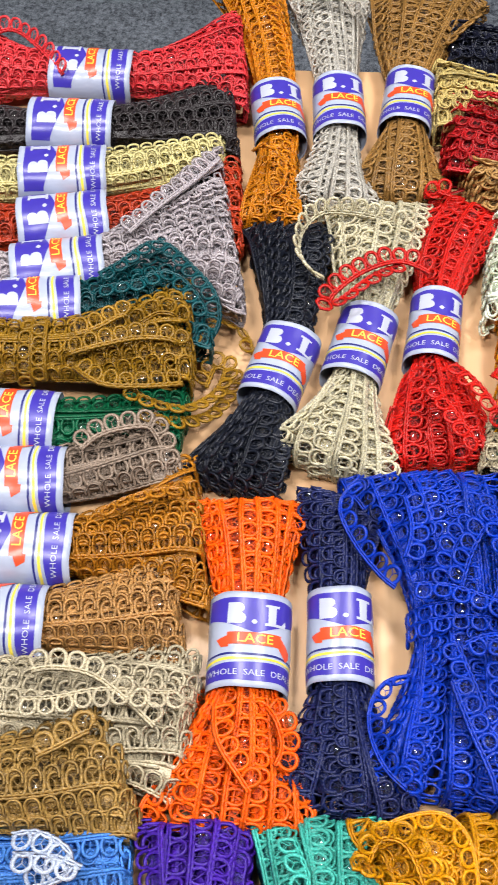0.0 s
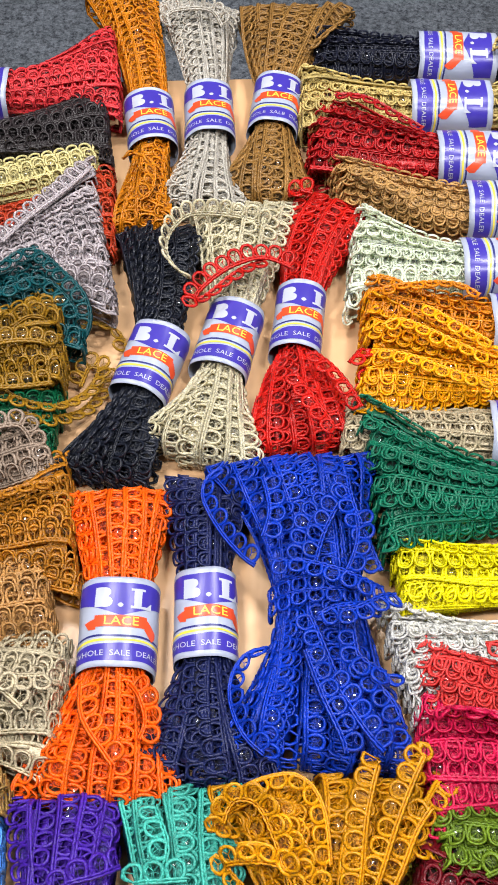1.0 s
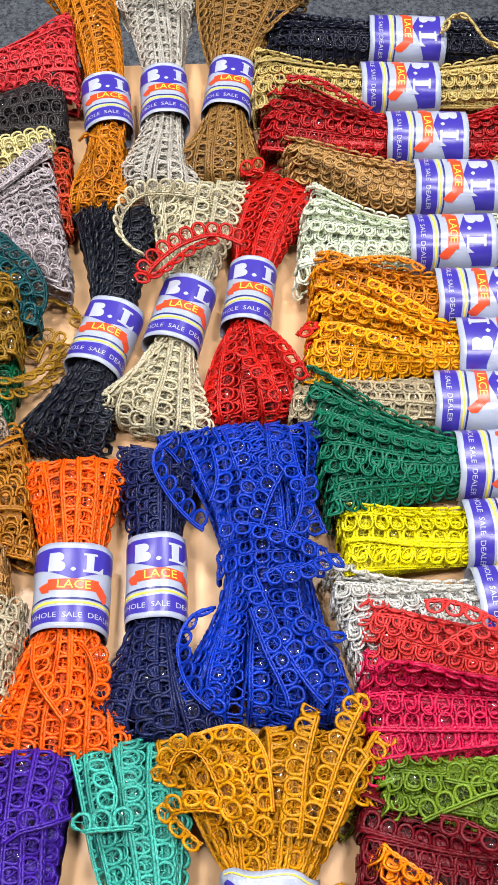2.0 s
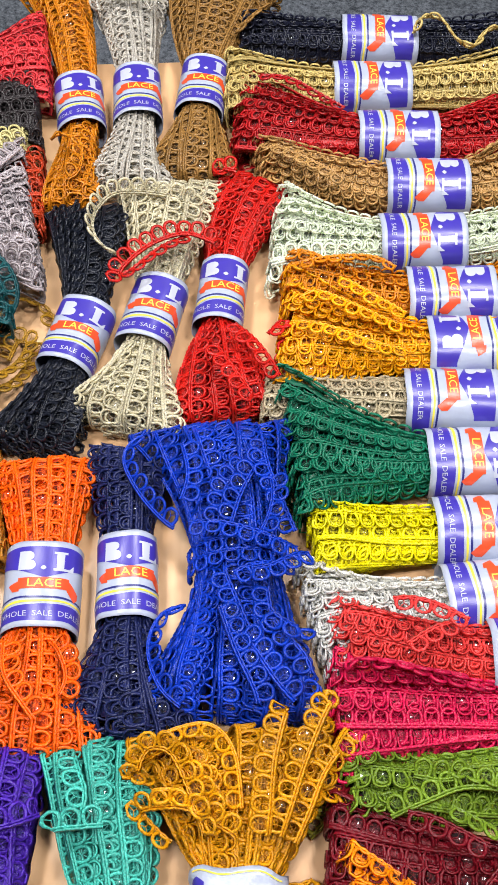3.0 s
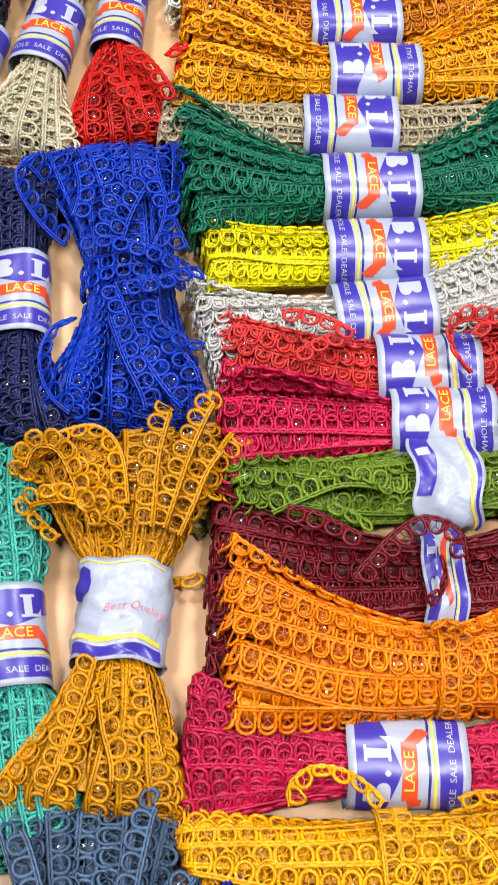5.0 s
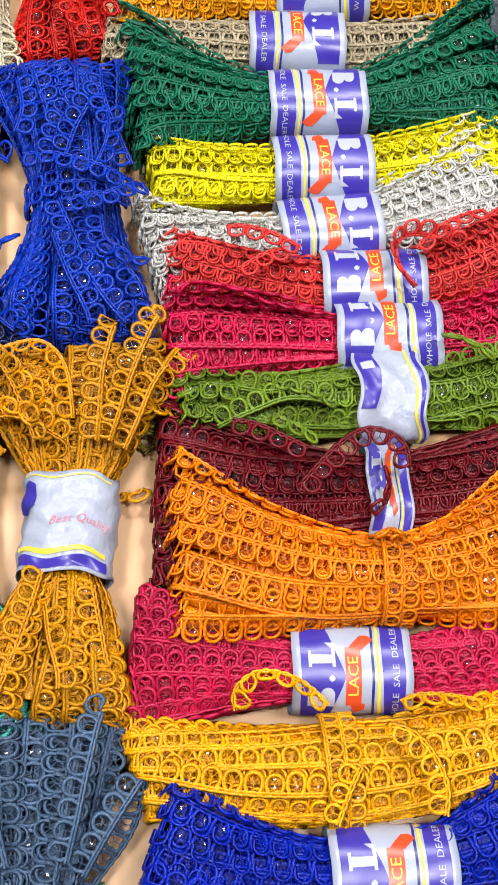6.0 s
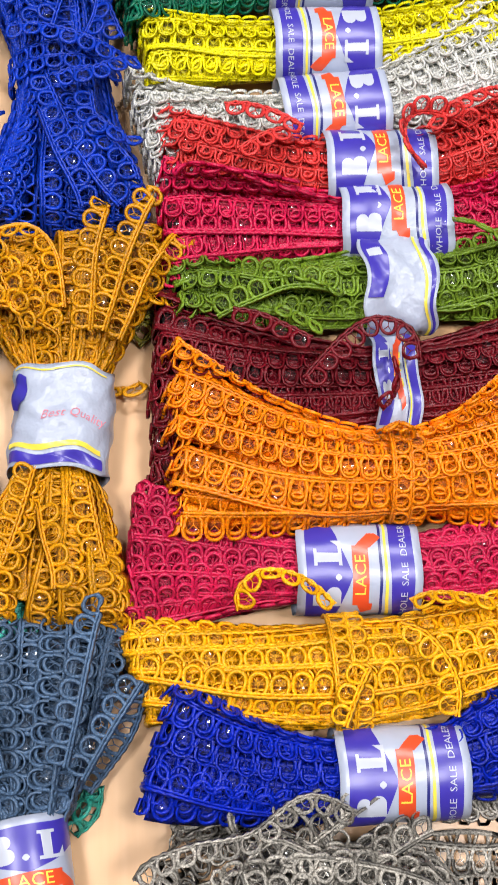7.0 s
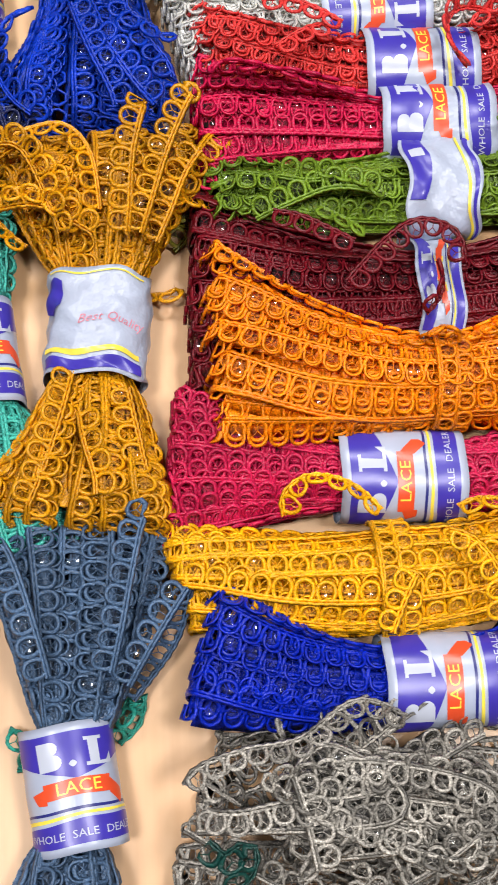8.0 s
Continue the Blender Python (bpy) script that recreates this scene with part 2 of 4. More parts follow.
def trim_strand(P, W, mat, parent, origin, rng, level=0, sequins=0.7, name="trim_strand", width=1.0, hidden=None, under=False, grade=1.0):
    """A strip of scalloped trim along the points P with its scallops towards W."""
    P, W = np.asarray(P, float), np.asarray(W, float)
    seg = np.linalg.norm(np.diff(P, axis=0), axis=1)
    grid = np.r_[0, np.cumsum(seg)]
    T = np.gradient(P, axis=0)
    T /= np.linalg.norm(T, axis=1)[:, None] + 1e-9
    W = W - T * (W * T).sum(1)[:, None]
    W /= np.linalg.norm(W, axis=1)[:, None] + 1e-9
    N = np.cross(T, W)
    count = max(2, int(grid[-1] / (PITCH * grade)))
    pitch = grid[-1] / count
    mid = (np.arange(count) + 0.5) * pitch
    first = rng.uniform(-0.5, 0.5) * pitch
    mid = (mid[1:-1] if count > 4 else mid) + first
    count = len(mid)
    jit, tip = 1 + rng.normal(0, 0.05, count), rng.normal(0, 0.3 * MM, count)
    coarse = np.interp(mid, grid, np.zeros(len(P)) if hidden is None else hidden) > 0.5
    VV, FF, base = [], [], 0
    slide, peep = rng.uniform(-0.2, 0.2), rng.uniform(2.2, 3.2) * MM
    for lev, rough in ((level, False), (1, True)):
        pick = np.nonzero(coarse == rough)[0]
        if not len(pick):
            continue
        tv, tf = TRIM[lev]
        scallop = tv[None, :, 1] > -3 * MM
        s = (mid[pick][:, None] + tv[None, :, 0] * pitch / PITCH).ravel()
        across = (np.where(scallop, (tv[None, :, 1] + 3.4 * MM) * jit[pick][:, None] - 3.4 * MM, tv[None, :, 1]) * width).ravel()
        up = (tv[None, :, 2] + tip[pick][:, None] * scallop * (tv[None, :, 1] + 3.4 * MM) / (5 * MM)).ravel()
        VV.append(along(s, grid, P) + along(s, grid, W) * across[:, None] + along(s, grid, N) * up[:, None])
        FF.append((tf[None] + base + (np.arange(len(pick)) * len(tv))[:, None, None]).reshape(-1, 4))
        base += len(VV[-1])
        if under and lev == 0:
            # the row below, whose scallops peep out
            tv, tf = TRIM[3]
            s = (mid[pick][:, None] + slide * pitch + tv[None, :, 0] * pitch / PITCH).ravel()
            across = np.tile(tv[None, :, 1] * width, (len(pick), 1)).ravel() + peep
            up = np.tile(tv[None, :, 2], (len(pick), 1)).ravel() - 1.9 * MM
            VV.append(along(s, grid, P) + along(s, grid, W) * across[:, None] + along(s, grid, N) * up[:, None])
            FF.append((tf[None] + base + (np.arange(len(pick)) * len(tv))[:, None, None]).reshape(-1, 4))
            base += len(VV[-1])
    V, F = np.concatenate(VV), np.concatenate(FF)
    V[:, 2] = np.maximum(V[:, 2], 0.0006)
    ob = mesh_part(name, V, F, mat, parent, origin=origin)
    if sequins > 0:
        keep = np.nonzero((rng.random(count) < sequins) & ~coarse)[0]
        if len(keep):
            ang = np.arange(8) * math.pi / 4
            c = along(mid[keep], grid, P) + along(mid[keep], grid, W) * 0.4 * MM * width - along(mid[keep], grid, N) * 0.2 * MM
            n = along(mid[keep], grid, N) + rng.normal(0, 0.20, (len(keep), 3))
            n /= np.linalg.norm(n, axis=1)[:, None]
            t = along(mid[keep], grid, T)
            t -= n * (n * t).sum(1)[:, None]
            t /= np.linalg.norm(t, axis=1)[:, None]
            b = np.cross(n, t)
            ring = c[:, None] + 2.7 * MM * (t[:, None] * np.cos(ang)[None, :, None] + b[:, None] * np.sin(ang)[None, :, None])
            m = len(keep)
            DV = np.concatenate([ring.reshape(-1, 3), c + n * 0.55 * MM])
            DV[:, 2] = np.maximum(DV[:, 2], 0.0008)
            i, j = np.meshgrid(np.arange(m), np.arange(8), indexing="ij")
            DF = np.stack([8 * i + j, 8 * i + (j + 1) % 8, 8 * m + i], -1).reshape(-1, 3)
            sq = mesh_part("sequin_film", DV, DF, SEQUIN, ob, origin=origin)
            tagged(sq, "small clear round plastic sequins", kind="stuff")
    return ob


def inner_fold(P, W, mat, parent, origin):
    """A fold deep in a hank, of which only the closed side shows between the upper strands."""
    P, W = np.asarray(P, float), np.asarray(W, float)
    T = np.gradient(P, axis=0)
    T /= np.linalg.norm(T, axis=1)[:, None]
    N = np.cross(T, W)
    n = len(P)
    ripple = 0.0007 * np.sin(np.arange(n) * 2.1)[:, None]
    rings = np.stack([P + W * 0.0068 + N * ripple, P + N * (0.0013 + ripple), P - W * 0.0068 + N * ripple, P - N * 0.0012], 1)
    i, j = np.meshgrid(np.arange(n - 1), np.arange(4), indexing="ij")
    F = np.stack([4 * i + j, 4 * i + (j + 1) % 4, 4 * (i + 1) + (j + 1) % 4, 4 * (i + 1) + j], -1).reshape(-1, 4)
    V = rings.reshape(-1, 3)
    V[:, 2] = np.maximum(V[:, 2], 0.0006)
    return mesh_part("inner_fold", V, F, mat, parent, origin=origin)


# ---- printed paper band ----
BAND = 0.051


def font_mesh(text, size, shear=0.0):
    """Flat points and faces of a word set in the built-in font, centred."""
    c = bpy.data.curves.new("word", "FONT")
    c.body, c.size, c.align_x, c.align_y, c.shear = text, size, "CENTER", "CENTER", shear
    c.resolution_u = 2
    ob = bpy.data.objects.new("word", c)
    scene.collection.objects.link(ob)
    me = bpy.data.meshes.new_from_object(ob.evaluated_get(bpy.context.evaluated_depsgraph_get()))
    bpy.data.objects.remove(ob)
    v = np.array([p.co[:] for p in me.vertices])
    me.calc_loop_triangles()
    f = np.array([t.vertices[:] for t in me.loop_triangles], np.int32)
    bpy.data.meshes.remove(me)
    return v, f


WORDS = {"LACE": font_mesh("LACE", 0.0070), "DEALER": font_mesh("WHOLE  SALE  DEALER", 0.0044), "BEST": font_mesh("Best Quality", 0.0062, 0.3)}


class Tube:
    """The outer face of a paper band: (u round it, v along it, lift) to a point."""

    def __init__(self, centre, up, a, b, lift, crumple, rng):
        self.c, self.up = np.array(centre), np.array(up) / np.linalg.norm(up)
        self.right = np.array((self.up[1], -self.up[0]))
        self.a, self.b, self.lift, self.crumple = a, b, lift, crumple
        th = np.linspace(0, 2 * math.pi, 361)
        q = self.ring(th)
        self.len = np.r_[0, np.cumsum(np.linalg.norm(np.diff(q, axis=0), axis=1))]
        self.th = th
        self.ph = rng.random(8) * 6.28

    def ring(self, th):
        co, si = np.cos(th), np.sin(th)
        e = 0.86
        return np.stack([np.sign(si) * np.abs(si) ** e * self.a, np.sign(co) * np.abs(co) ** e * self.b], -1)

    def at(self, u, v, out=0.0):
        u, v = np.asarray(u, float), np.asarray(v, float)
        th = np.interp(np.mod(u, self.len[-1]), self.len, self.th)
        q = self.ring(th)
        n = np.stack([q[..., 0] / self.a ** 2, q[..., 1] / self.b ** 2], -1)
        n /= np.linalg.norm(n, axis=-1)[..., None]
        p = self.ph
        w = self.crumple * (np.sin(3 * th + 160 * v + p[0]) + 0.7 * np.sin(7 * th - 330 * v + p[1]) + 0.5 * np.sin(520 * v + 5 * th + p[2])
                            + 0.9 * np.abs(np.sin(2 * th + 240 * v + p[3]))) + 0.00035 * np.sin(2 * th + 40 * v + p[4]) + 3.2 * self.crumple
        q = q + n * (out + w)[..., None]
        v = v + self.crumple * 1.8 * np.sin(5 * th + p[5])
        xy = self.c + q[..., :1] * self.right + v[..., None] * self.up
        z = np.maximum(self.lift + self.b + q[..., 1], 0.0004 + out)
        return np.concatenate([xy, z[..., None]], -1)


def band(centre, up, a, b, parent, origin, rng, turn=0.0, lift=0.0, crumple=0.0, design="full", length=BAND):
    """The paper label round a skein. up: the way its print points along the skein; turn: metres by which it is turned round."""
    t = Tube(centre, up, a, b, lift, crumple, rng)
    L = t.len[-1]
    nu, nv = 46, 12 if crumple == 0 else 18
    U, Vv = np.meshgrid(np.linspace(0, L, nu + 1)[:-1], np.linspace(-length / 2, length / 2, nv + 1), indexing="ij")
    outer, inner = t.at(U, Vv, np.zeros_like(U)), t.at(U, Vv, np.full_like(U, -0.00025))
    verts = np.concatenate([outer.reshape(-1, 3), inner.reshape(-1, 3)])
    f, half = [], nu * (nv + 1)
    for i in range(nu):
        k = (i + 1) % nu
        for j in range(nv):
            q = (i * (nv + 1) + j, k * (nv + 1) + j, k * (nv + 1) + j + 1, i * (nv + 1) + j + 1)
            f.append(q)
            f.append(tuple(half + x for x in q[::-1]))
        for j in (0, nv):
            q = (i * (nv + 1) + j, k * (nv + 1) + j)
            f.append((q[1], q[0], half + q[0], half + q[1]))
    paper = mesh_part("paper_band", verts, f, CRUMPLED if crumple > 0.0002 else PAPER, parent, "glossy white printed paper band", origin)

    def strip(name, u0, u1, low, high, mat, out=0.00018, n=24, rows=4):
        if crumple > 0.0003:
            out, rows, n = out + 0.0004, rows * 3, n * 2
        u = np.linspace(u0, u1, n + 1)
        lo = np.array([low(x) for x in u])
        hi = np.array([high(x) for x in u])
        k = np.linspace(0, 1, rows + 1)
        vv = (0.5 - (lo[:, None] + (hi - lo)[:, None] * k[None])) * length
        pts = t.at(np.repeat(u[:, None], rows + 1, 1) + turn, vv, np.full(vv.shape, out))
        g = [(i * (rows + 1) + j, (i + 1) * (rows + 1) + j, (i + 1) * (rows + 1) + j + 1, i * (rows + 1) + j + 1) for i in range(n) for j in range(rows)]
        return mesh_part(name, pts, g, mat, paper, origin=origin)

    def word(key, v, mat, squeeze=1.0, u=0.0, out=0.0004):
        p, g = WORDS[key]
        pts = t.at(p[:, 0] * squeeze + turn + u, (0.5 - v) * length + p[:, 1], np.full(len(p), out))
        return mesh_part("lettering", pts, g, mat, paper, origin=origin)

    if design == "full":
        e = 0.026
        strip("purple_panel", -e, e, lambda x: 0.07, lambda x: 0.29 + 0.15 * max(0.0, 1 - abs(x) / (e * 0.9)), PURPLE)
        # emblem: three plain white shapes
        def lobe(x, right, half):
            return half * math.sqrt(max(0.0, 1 - max(0.0, (x - right + 0.0035) / 0.0035) ** 2))
        strip("emblem_block", -0.0144, -0.0062, lambda x: 0.182 - lobe(x, -0.0061, 0.055), lambda x: 0.182 + lobe(x, -0.0061, 0.055), WHITE_INK, 0.00032, 20, 2)
        strip("emblem_block", -0.0144, -0.0052, lambda x: 0.290 - lobe(x, -0.0051, 0.060), lambda x: 0.290 + lobe(x, -0.0051, 0.060), WHITE_INK, 0.00034, 20, 2)
        strip("emblem_dot", -0.0024, 0.0006, lambda x: 0.322 - 0.026 * math.cos((x + 0.0009) / 0.0015 * 1.4), lambda x: 0.322 + 0.026 * math.cos((x + 0.0009) / 0.0015 * 1.4), WHITE_INK, 0.00032, 10, 2)
        stem = lambda x: 0.355 if 0.0060 < x < 0.0102 else 0.158
        strip("emblem_column", 0.0044, 0.0120, lambda x: 0.132, stem, WHITE_INK, 0.00032, 40, 2)
        strip("emblem_foot", 0.0044, 0.0158, lambda x: 0.329 if x < 0.0132 else 0.329 - 22 * (x - 0.0132), lambda x: 0.357, WHITE_INK, 0.00034, 30, 2)
        arch = lambda x: 0.9 * abs(x) ** 1.1
        strip("red_banner", -0.0140, 0.0135, lambda x: 0.435 + arch(x), lambda x: 0.565 + arch(x), RED_INK, 0.0003)
        strip("banner_tail", 0.0125, 0.0200, lambda x: 0.455 + 16 * (x - 0.0125), lambda x: 0.585 + 20 * (x - 0.0125) - 40 * max(0, x - 0.0175), RED_INK, 0.00026, 10)
        strip("banner_tail", -0.0195, -0.0130, lambda x: 0.475 + 6 * (-0.0130 - x), lambda x: 0.60 - 1 * (-0.0130 - x) - 30 * max(0, -0.0170 - x), RED_INK, 0.00026, 10)
        word("LACE", 0.505, YELLOW_INK, 1.12)
        w = L / 2 - 0.002
        bend = lambda x: -0.035 * math.cos(x / w * 2.2) + 0.02
        strip("navy_line", -w, w, lambda x: 0.668 + bend(x), lambda x: 0.688 + bend(x) * 0.8, NAVY_INK, n=40)
        strip("yellow_line", -w, w, lambda x: 0.708 + bend(x) * 0.8 - 0.1 * min(0, x) * 4, lambda x: 0.728 + bend(x) * 0.6 - 0.1 * min(0, x) * 8, YELLOW_INK, n=40)
        strip("purple_stripe", -w, w, lambda x: 0.752 + bend(x) * 0.6 - 0.15 * min(0, x) * 7, lambda x: 0.935, PURPLE, n=40)
        word("DEALER", 0.858, WHITE_INK, 1.12)
    elif design == "torn":
        strip("purple_panel", -0.026, 0.010, lambda x: 0.66 + 4 * abs(x + 0.01), lambda x: 0.95, PURPLE)
        strip("emblem_column", -0.014, -0.010, lambda x: 0.72, lambda x: 0.90, WHITE_INK, 0.00032, 6, 2)
        strip("yellow_line", -0.022, 0.030, lambda x: 0.16 - 2 * x, lambda x: 0.20 - 2 * x, YELLOW_INK)
        strip("purple_stripe", -0.022, 0.030, lambda x: 0.05, lambda x: 0.11 - 1.0 * x, PURPLE)
    else:
        w = 0.021
        strip("purple_stripe", -w, w, lambda x: 0.86, lambda x: 0.965, PURPLE)
        strip("yellow_line", -w, w, lambda x: 0.77, lambda x: 0.82, YELLOW_INK)
        strip("yellow_line", -w, w, lambda x: 0.045, lambda x: 0.06, YELLOW_INK)
        strip("purple_panel", -0.024, -0.013, lambda x: 0.12 + 9 * abs(x + 0.017), lambda x: 0.46 - 14 * abs(x + 0.019), PURPLE)
        word("BEST", 0.5, PINK_INK, 0.9, 0.008)
    return paper


# ---- skeins ----
SIDE = "lace skeins laid crosswise"
THREADS = {}
# threads whose colour carries the shade between the tangled strands
GAP_SHADED = ("938e86",)


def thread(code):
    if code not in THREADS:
        # the wide ranges paint dark gaps and lit cords into the tangle's colour
        THREADS[code] = thread_material("satin_thread", code, (0.22, 1.9) if code in GAP_SHADED else (0.56, 1.46), (0.35, 1.75) if code in GAP_SHADED else (0.86, 1.12))
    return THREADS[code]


def smooth01(x):
    x = np.clip(x, 0, 1)
    return x * x * (3 - 2 * x)


def skein(label, code, A1, A2, C, B1, B2, h=0.030, waist=None, up=None, turn=0.003, lift=0.0, roll=0.0, crumple=0.00013,
          design="full", group="lace trim skeins", seed=0, mess=1.0, bandlen=None, shift=0.0, tie=False, gap=0.0122, sequins=0.5, flare=1.0, core=True, tilt=0.0, face=None, grade=1.0):
    """A hank of scalloped trim folded to and fro between two ends and held at C. A1, A2 and B1, B2: the corners of the fanned ends."""
    rng = np.random.default_rng(seed)
    waist = waist or ((0.0186, 0.0150) if group == SIDE else (0.0158, 0.0142))
    bandlen = bandlen or (0.057 if group == SIDE else BAND)
    A1, A2, B1, B2, C = (np.array(v, float) for v in (A1, A2, B1, B2, C))
    A, B = (A1 + A2) / 2, (B1 + B2) / 2
    origin = np.array((C[0], C[1], lift))
    thing = tagged(new("lace_skein"), label, "lace skein", group)
    thing.location = origin
    mat = thread(code)
    la, lb = np.linalg.norm(C - A), np.linalg.norm(B - C)
    total = la + lb
    sc = la / total
    held = 0.46 * bandlen if up is not None else 0.006

    def centre(s):
        s = np.asarray(s)[:, None]
        return A * (s - sc) * (s - 1) / sc + C * s * (s - 1) / (sc * (sc - 1)) + B * s * (s - sc) / (1 - sc)

    way = (B - A) / total
    sideways = np.array((way[1], -way[0]))
    endA, endB = (A2 - A1) / 2, (B2 - B1) / 2
    endA = endA if endA @ sideways > 0 else -endA
    endB = endB if endB @ sideways > 0 else -endB
    inset = 0.0035

    def run(s, u0, u1, v, low, spin):
        d = np.abs(s - sc) * total
        full = np.where(s < sc, la, lb)
        k = np.clip((d - held) / (full - held), 0, 1.15)
        k = (0.6 * k + 0.4 * k ** 2) ** flare
        flat = np.clip(k, 0, 1)
        c = centre(s)
        tang = np.gradient(centre(np.r_[s[0] - 0.001, s, s[-1] + 0.001]), axis=0)[1:-1]
        tang /= np.linalg.norm(tang, axis=1)[:, None]
        side = np.stack([tang[:, 1], -tang[:, 0]], -1)
        end = np.where((s < sc)[:, None], endA, endB)
        end = end * (1 - inset / np.linalg.norm(end, axis=1))[:, None]
        u = u0 + (u1 - u0) * s
        ph = rng.random(6) * 6.28
        arc = u * math.pi / 2 * 0.92
        squeezed = waist[0] - 0.0042 - 0.003 * (1 - v)
        off = side * (np.sin(arc) * squeezed)[:, None] * (1 - k)[:, None] + end * (u * k)[:, None]
        off = off + side * (mess * flat * 0.0022 * np.sin(s * 9 + ph[0]))[:, None]
        sgn = -1 if low else 1
        deep = (2 * v - 1) * sgn
        z_waist = waist[1] + (waist[1] - 0.0029) * np.cos(arc) * deep
        z_end = h * 0.5 * (1 + deep * (1 - 0.22 * np.abs(u) ** 3)) + mess * 0.0015 * np.sin(s * 13 + ph[1])
        z_end = z_end * (1 - (0.16 if group == SIDE else 0.30) * smooth01((k - 0.72) / 0.36))      # the ends sink and round off
        z = lift + z_waist * (1 - flat) + z_end * flat
        P = np.c_[c + off, z]
        lean = (1 - flat) * -arc * sgn + spin * (0.3 + 0.7 * flat) + 0.10 * mess * flat * np.sin(s * 7 + ph[2]) - 0.35 * flat * u * np.abs(u) * sgn
        return P, np.c_[side * np.cos(lean)[:, None], np.sin(lean)], np.c_[tang, np.zeros(len(s))]

    def loop(u, v, level, seq, spin, face):
        r = max(0.002, (2 * v - 1) * h / 2)
        e0, e1 = rng.uniform(-0.0010, 0.0016, 2) * mess / total
        tuck = r * (0.05 if group == SIDE else 0.18) / total
        s = np.linspace(tuck + e0, 1 - tuck + e1, 44)
        d0, d1 = rng.normal(0, 0.06 * mess, 2)
        P1, W1, T1 = run(s, u + d0, u + d1, v, False, spin)
        P2, W2, T2 = (x[::-1] for x in run(s, u + d0, u + d1, v, True, -spin))

        def turnround(p, q, w0, w1, out):
            k = np.linspace(0, 1, 9)[1:-1]
            mid = p[None] * (0.5 + 0.5 * np.cos(k * math.pi))[:, None] + q[None] * (0.5 - 0.5 * np.cos(k * math.pi))[:, None]
            return mid + out[None] * (np.sin(k * math.pi) * r * (0.14 if group == SIDE else 0.34))[:, None], w0[None] * (1 - k)[:, None] + w1[None] * k[:, None]

        E1, X1 = turnround(P1[-1], P2[0], W1[-1], W2[0], T1[-1])
        E2, X2 = turnround(P2[-1], P1[0], W2[-1], W1[0], -T1[0])
        if level == 0:
            P = np.concatenate([P2[34:], E2, P1, E1, P2[:11]])
            W = np.concatenate([W2[34:], X2, W1, X1, W2[:11]]) * face
            hidden = np.r_[np.ones(10), np.zeros(7 + 44 + 7), np.ones(11)]
        else:
            P, W, hidden = np.concatenate([E2, P1, E1]), np.concatenate([X2, W1, X1]) * face, None
        trim_strand(P, W, mat, thing, origin, rng, level, seq, hidden=hidden, under=level == 0 and roll == 0, grade=grade)

    n = round(2 * max(np.linalg.norm(endA), np.linalg.norm(endB)) / gap)
    n = max(4, n + 1 if n < 6 else n)
    f0 = face or (1 if group == SIDE else -1)
    rim = 0.0 if group == SIDE else 0.06 * h / total
    for i, u in enumerate(np.linspace(-1, 1, n)):
        turned = roll == 0 and rng.random() < 0.14
        loop(u, 1.0 + rng.uniform(-0.05, 0.05), 0, sequins, (0.07 + roll) * f0 + rng.normal(0, 0.13), -f0 if turned else f0)
    for v in (0.66, 0.28):
        for sgn in (-1, 1):
            s = np.linspace(0.015 + rim, 0.985 - rim, 44) + rng.uniform(-0.006, 0.006)
            P, W, T = run(s, sgn * 1.04, sgn * 1.04, v, False, -sgn * 0.8)
            trim_strand(P, W * (-sgn if tie else sgn), mat, thing, origin, rng, 2, sequins * 0.3)
    for u in np.linspace(-0.88, 0.88, max(4, n - 1)) if core else ():
        # the turns beneath, which fill the spaces between the upper ones
        loop(u, 0.89, 1, 0, 0.1 * f0 + rng.normal(0, 0.12), f0)
    for u in np.linspace(-0.90, 0.90, max(5, n + 1)) if core else ():
        s = np.linspace(0.016 + rim, 0.984 - rim, 42) + rng.uniform(-0.006, 0.006)
        P, W, T = run(s, u, u + rng.normal(0, 0.05), 0.80, False, rng.normal(0, 0.25))
        inner_fold(P, W, mat, thing, origin)
    if up is not None:
        ahead = way
        if group == SIDE:
            ahead = np.array((way[0], way[1] * 0.35))
            ahead /= np.linalg.norm(ahead)
        ct, st = math.cos(radians(tilt)), math.sin(radians(tilt))
        ahead = np.array((ahead[0] * ct - ahead[1] * st, ahead[0] * st + ahead[1] * ct))
        band(C + ahead * up * shift, ahead * up, waist[0] + 0.0016, waist[1] + 0.0014, thing, origin, rng, turn, max(0.0, lift - 0.0012), crumple, design, bandlen)
    if tie:
        th = np.linspace(-0.6, math.pi + 0.6, 40)
        for off in (-0.004, 0.004):
            P = np.c_[C + np.cos(th)[:, None] * sideways * (waist[0] + 0.001) + way * off, lift + waist[1] + np.sin(th) * (waist[1] + 0.001)]
            trim_strand(P, np.tile(np.r_[way, 0], (40, 1)), mat, thing, origin, rng, 0, 0.4, "tie_strand", 0.8)
    return thing


def spline(pts, n=14):
    """A smooth line through pts."""
    p = np.array(pts, float)
    p = np.concatenate([2 * p[:1] - p[1:2], p, 2 * p[-1:] - p[-2:-1]])
    out = []
    for i in range(1, len(p) - 2):
        for k in np.linspace(0, 1, n, endpoint=False):
            a, b, c, d = p[i - 1], p[i], p[i + 1], p[i + 2]
            out.append(0.5 * (2 * b + (c - a) * k + (2 * a - 5 * b + 4 * c - d) * k * k + (3 * b - a - 3 * c + d) * k ** 3))
    out.append(p[-2])
    return np.array(out)


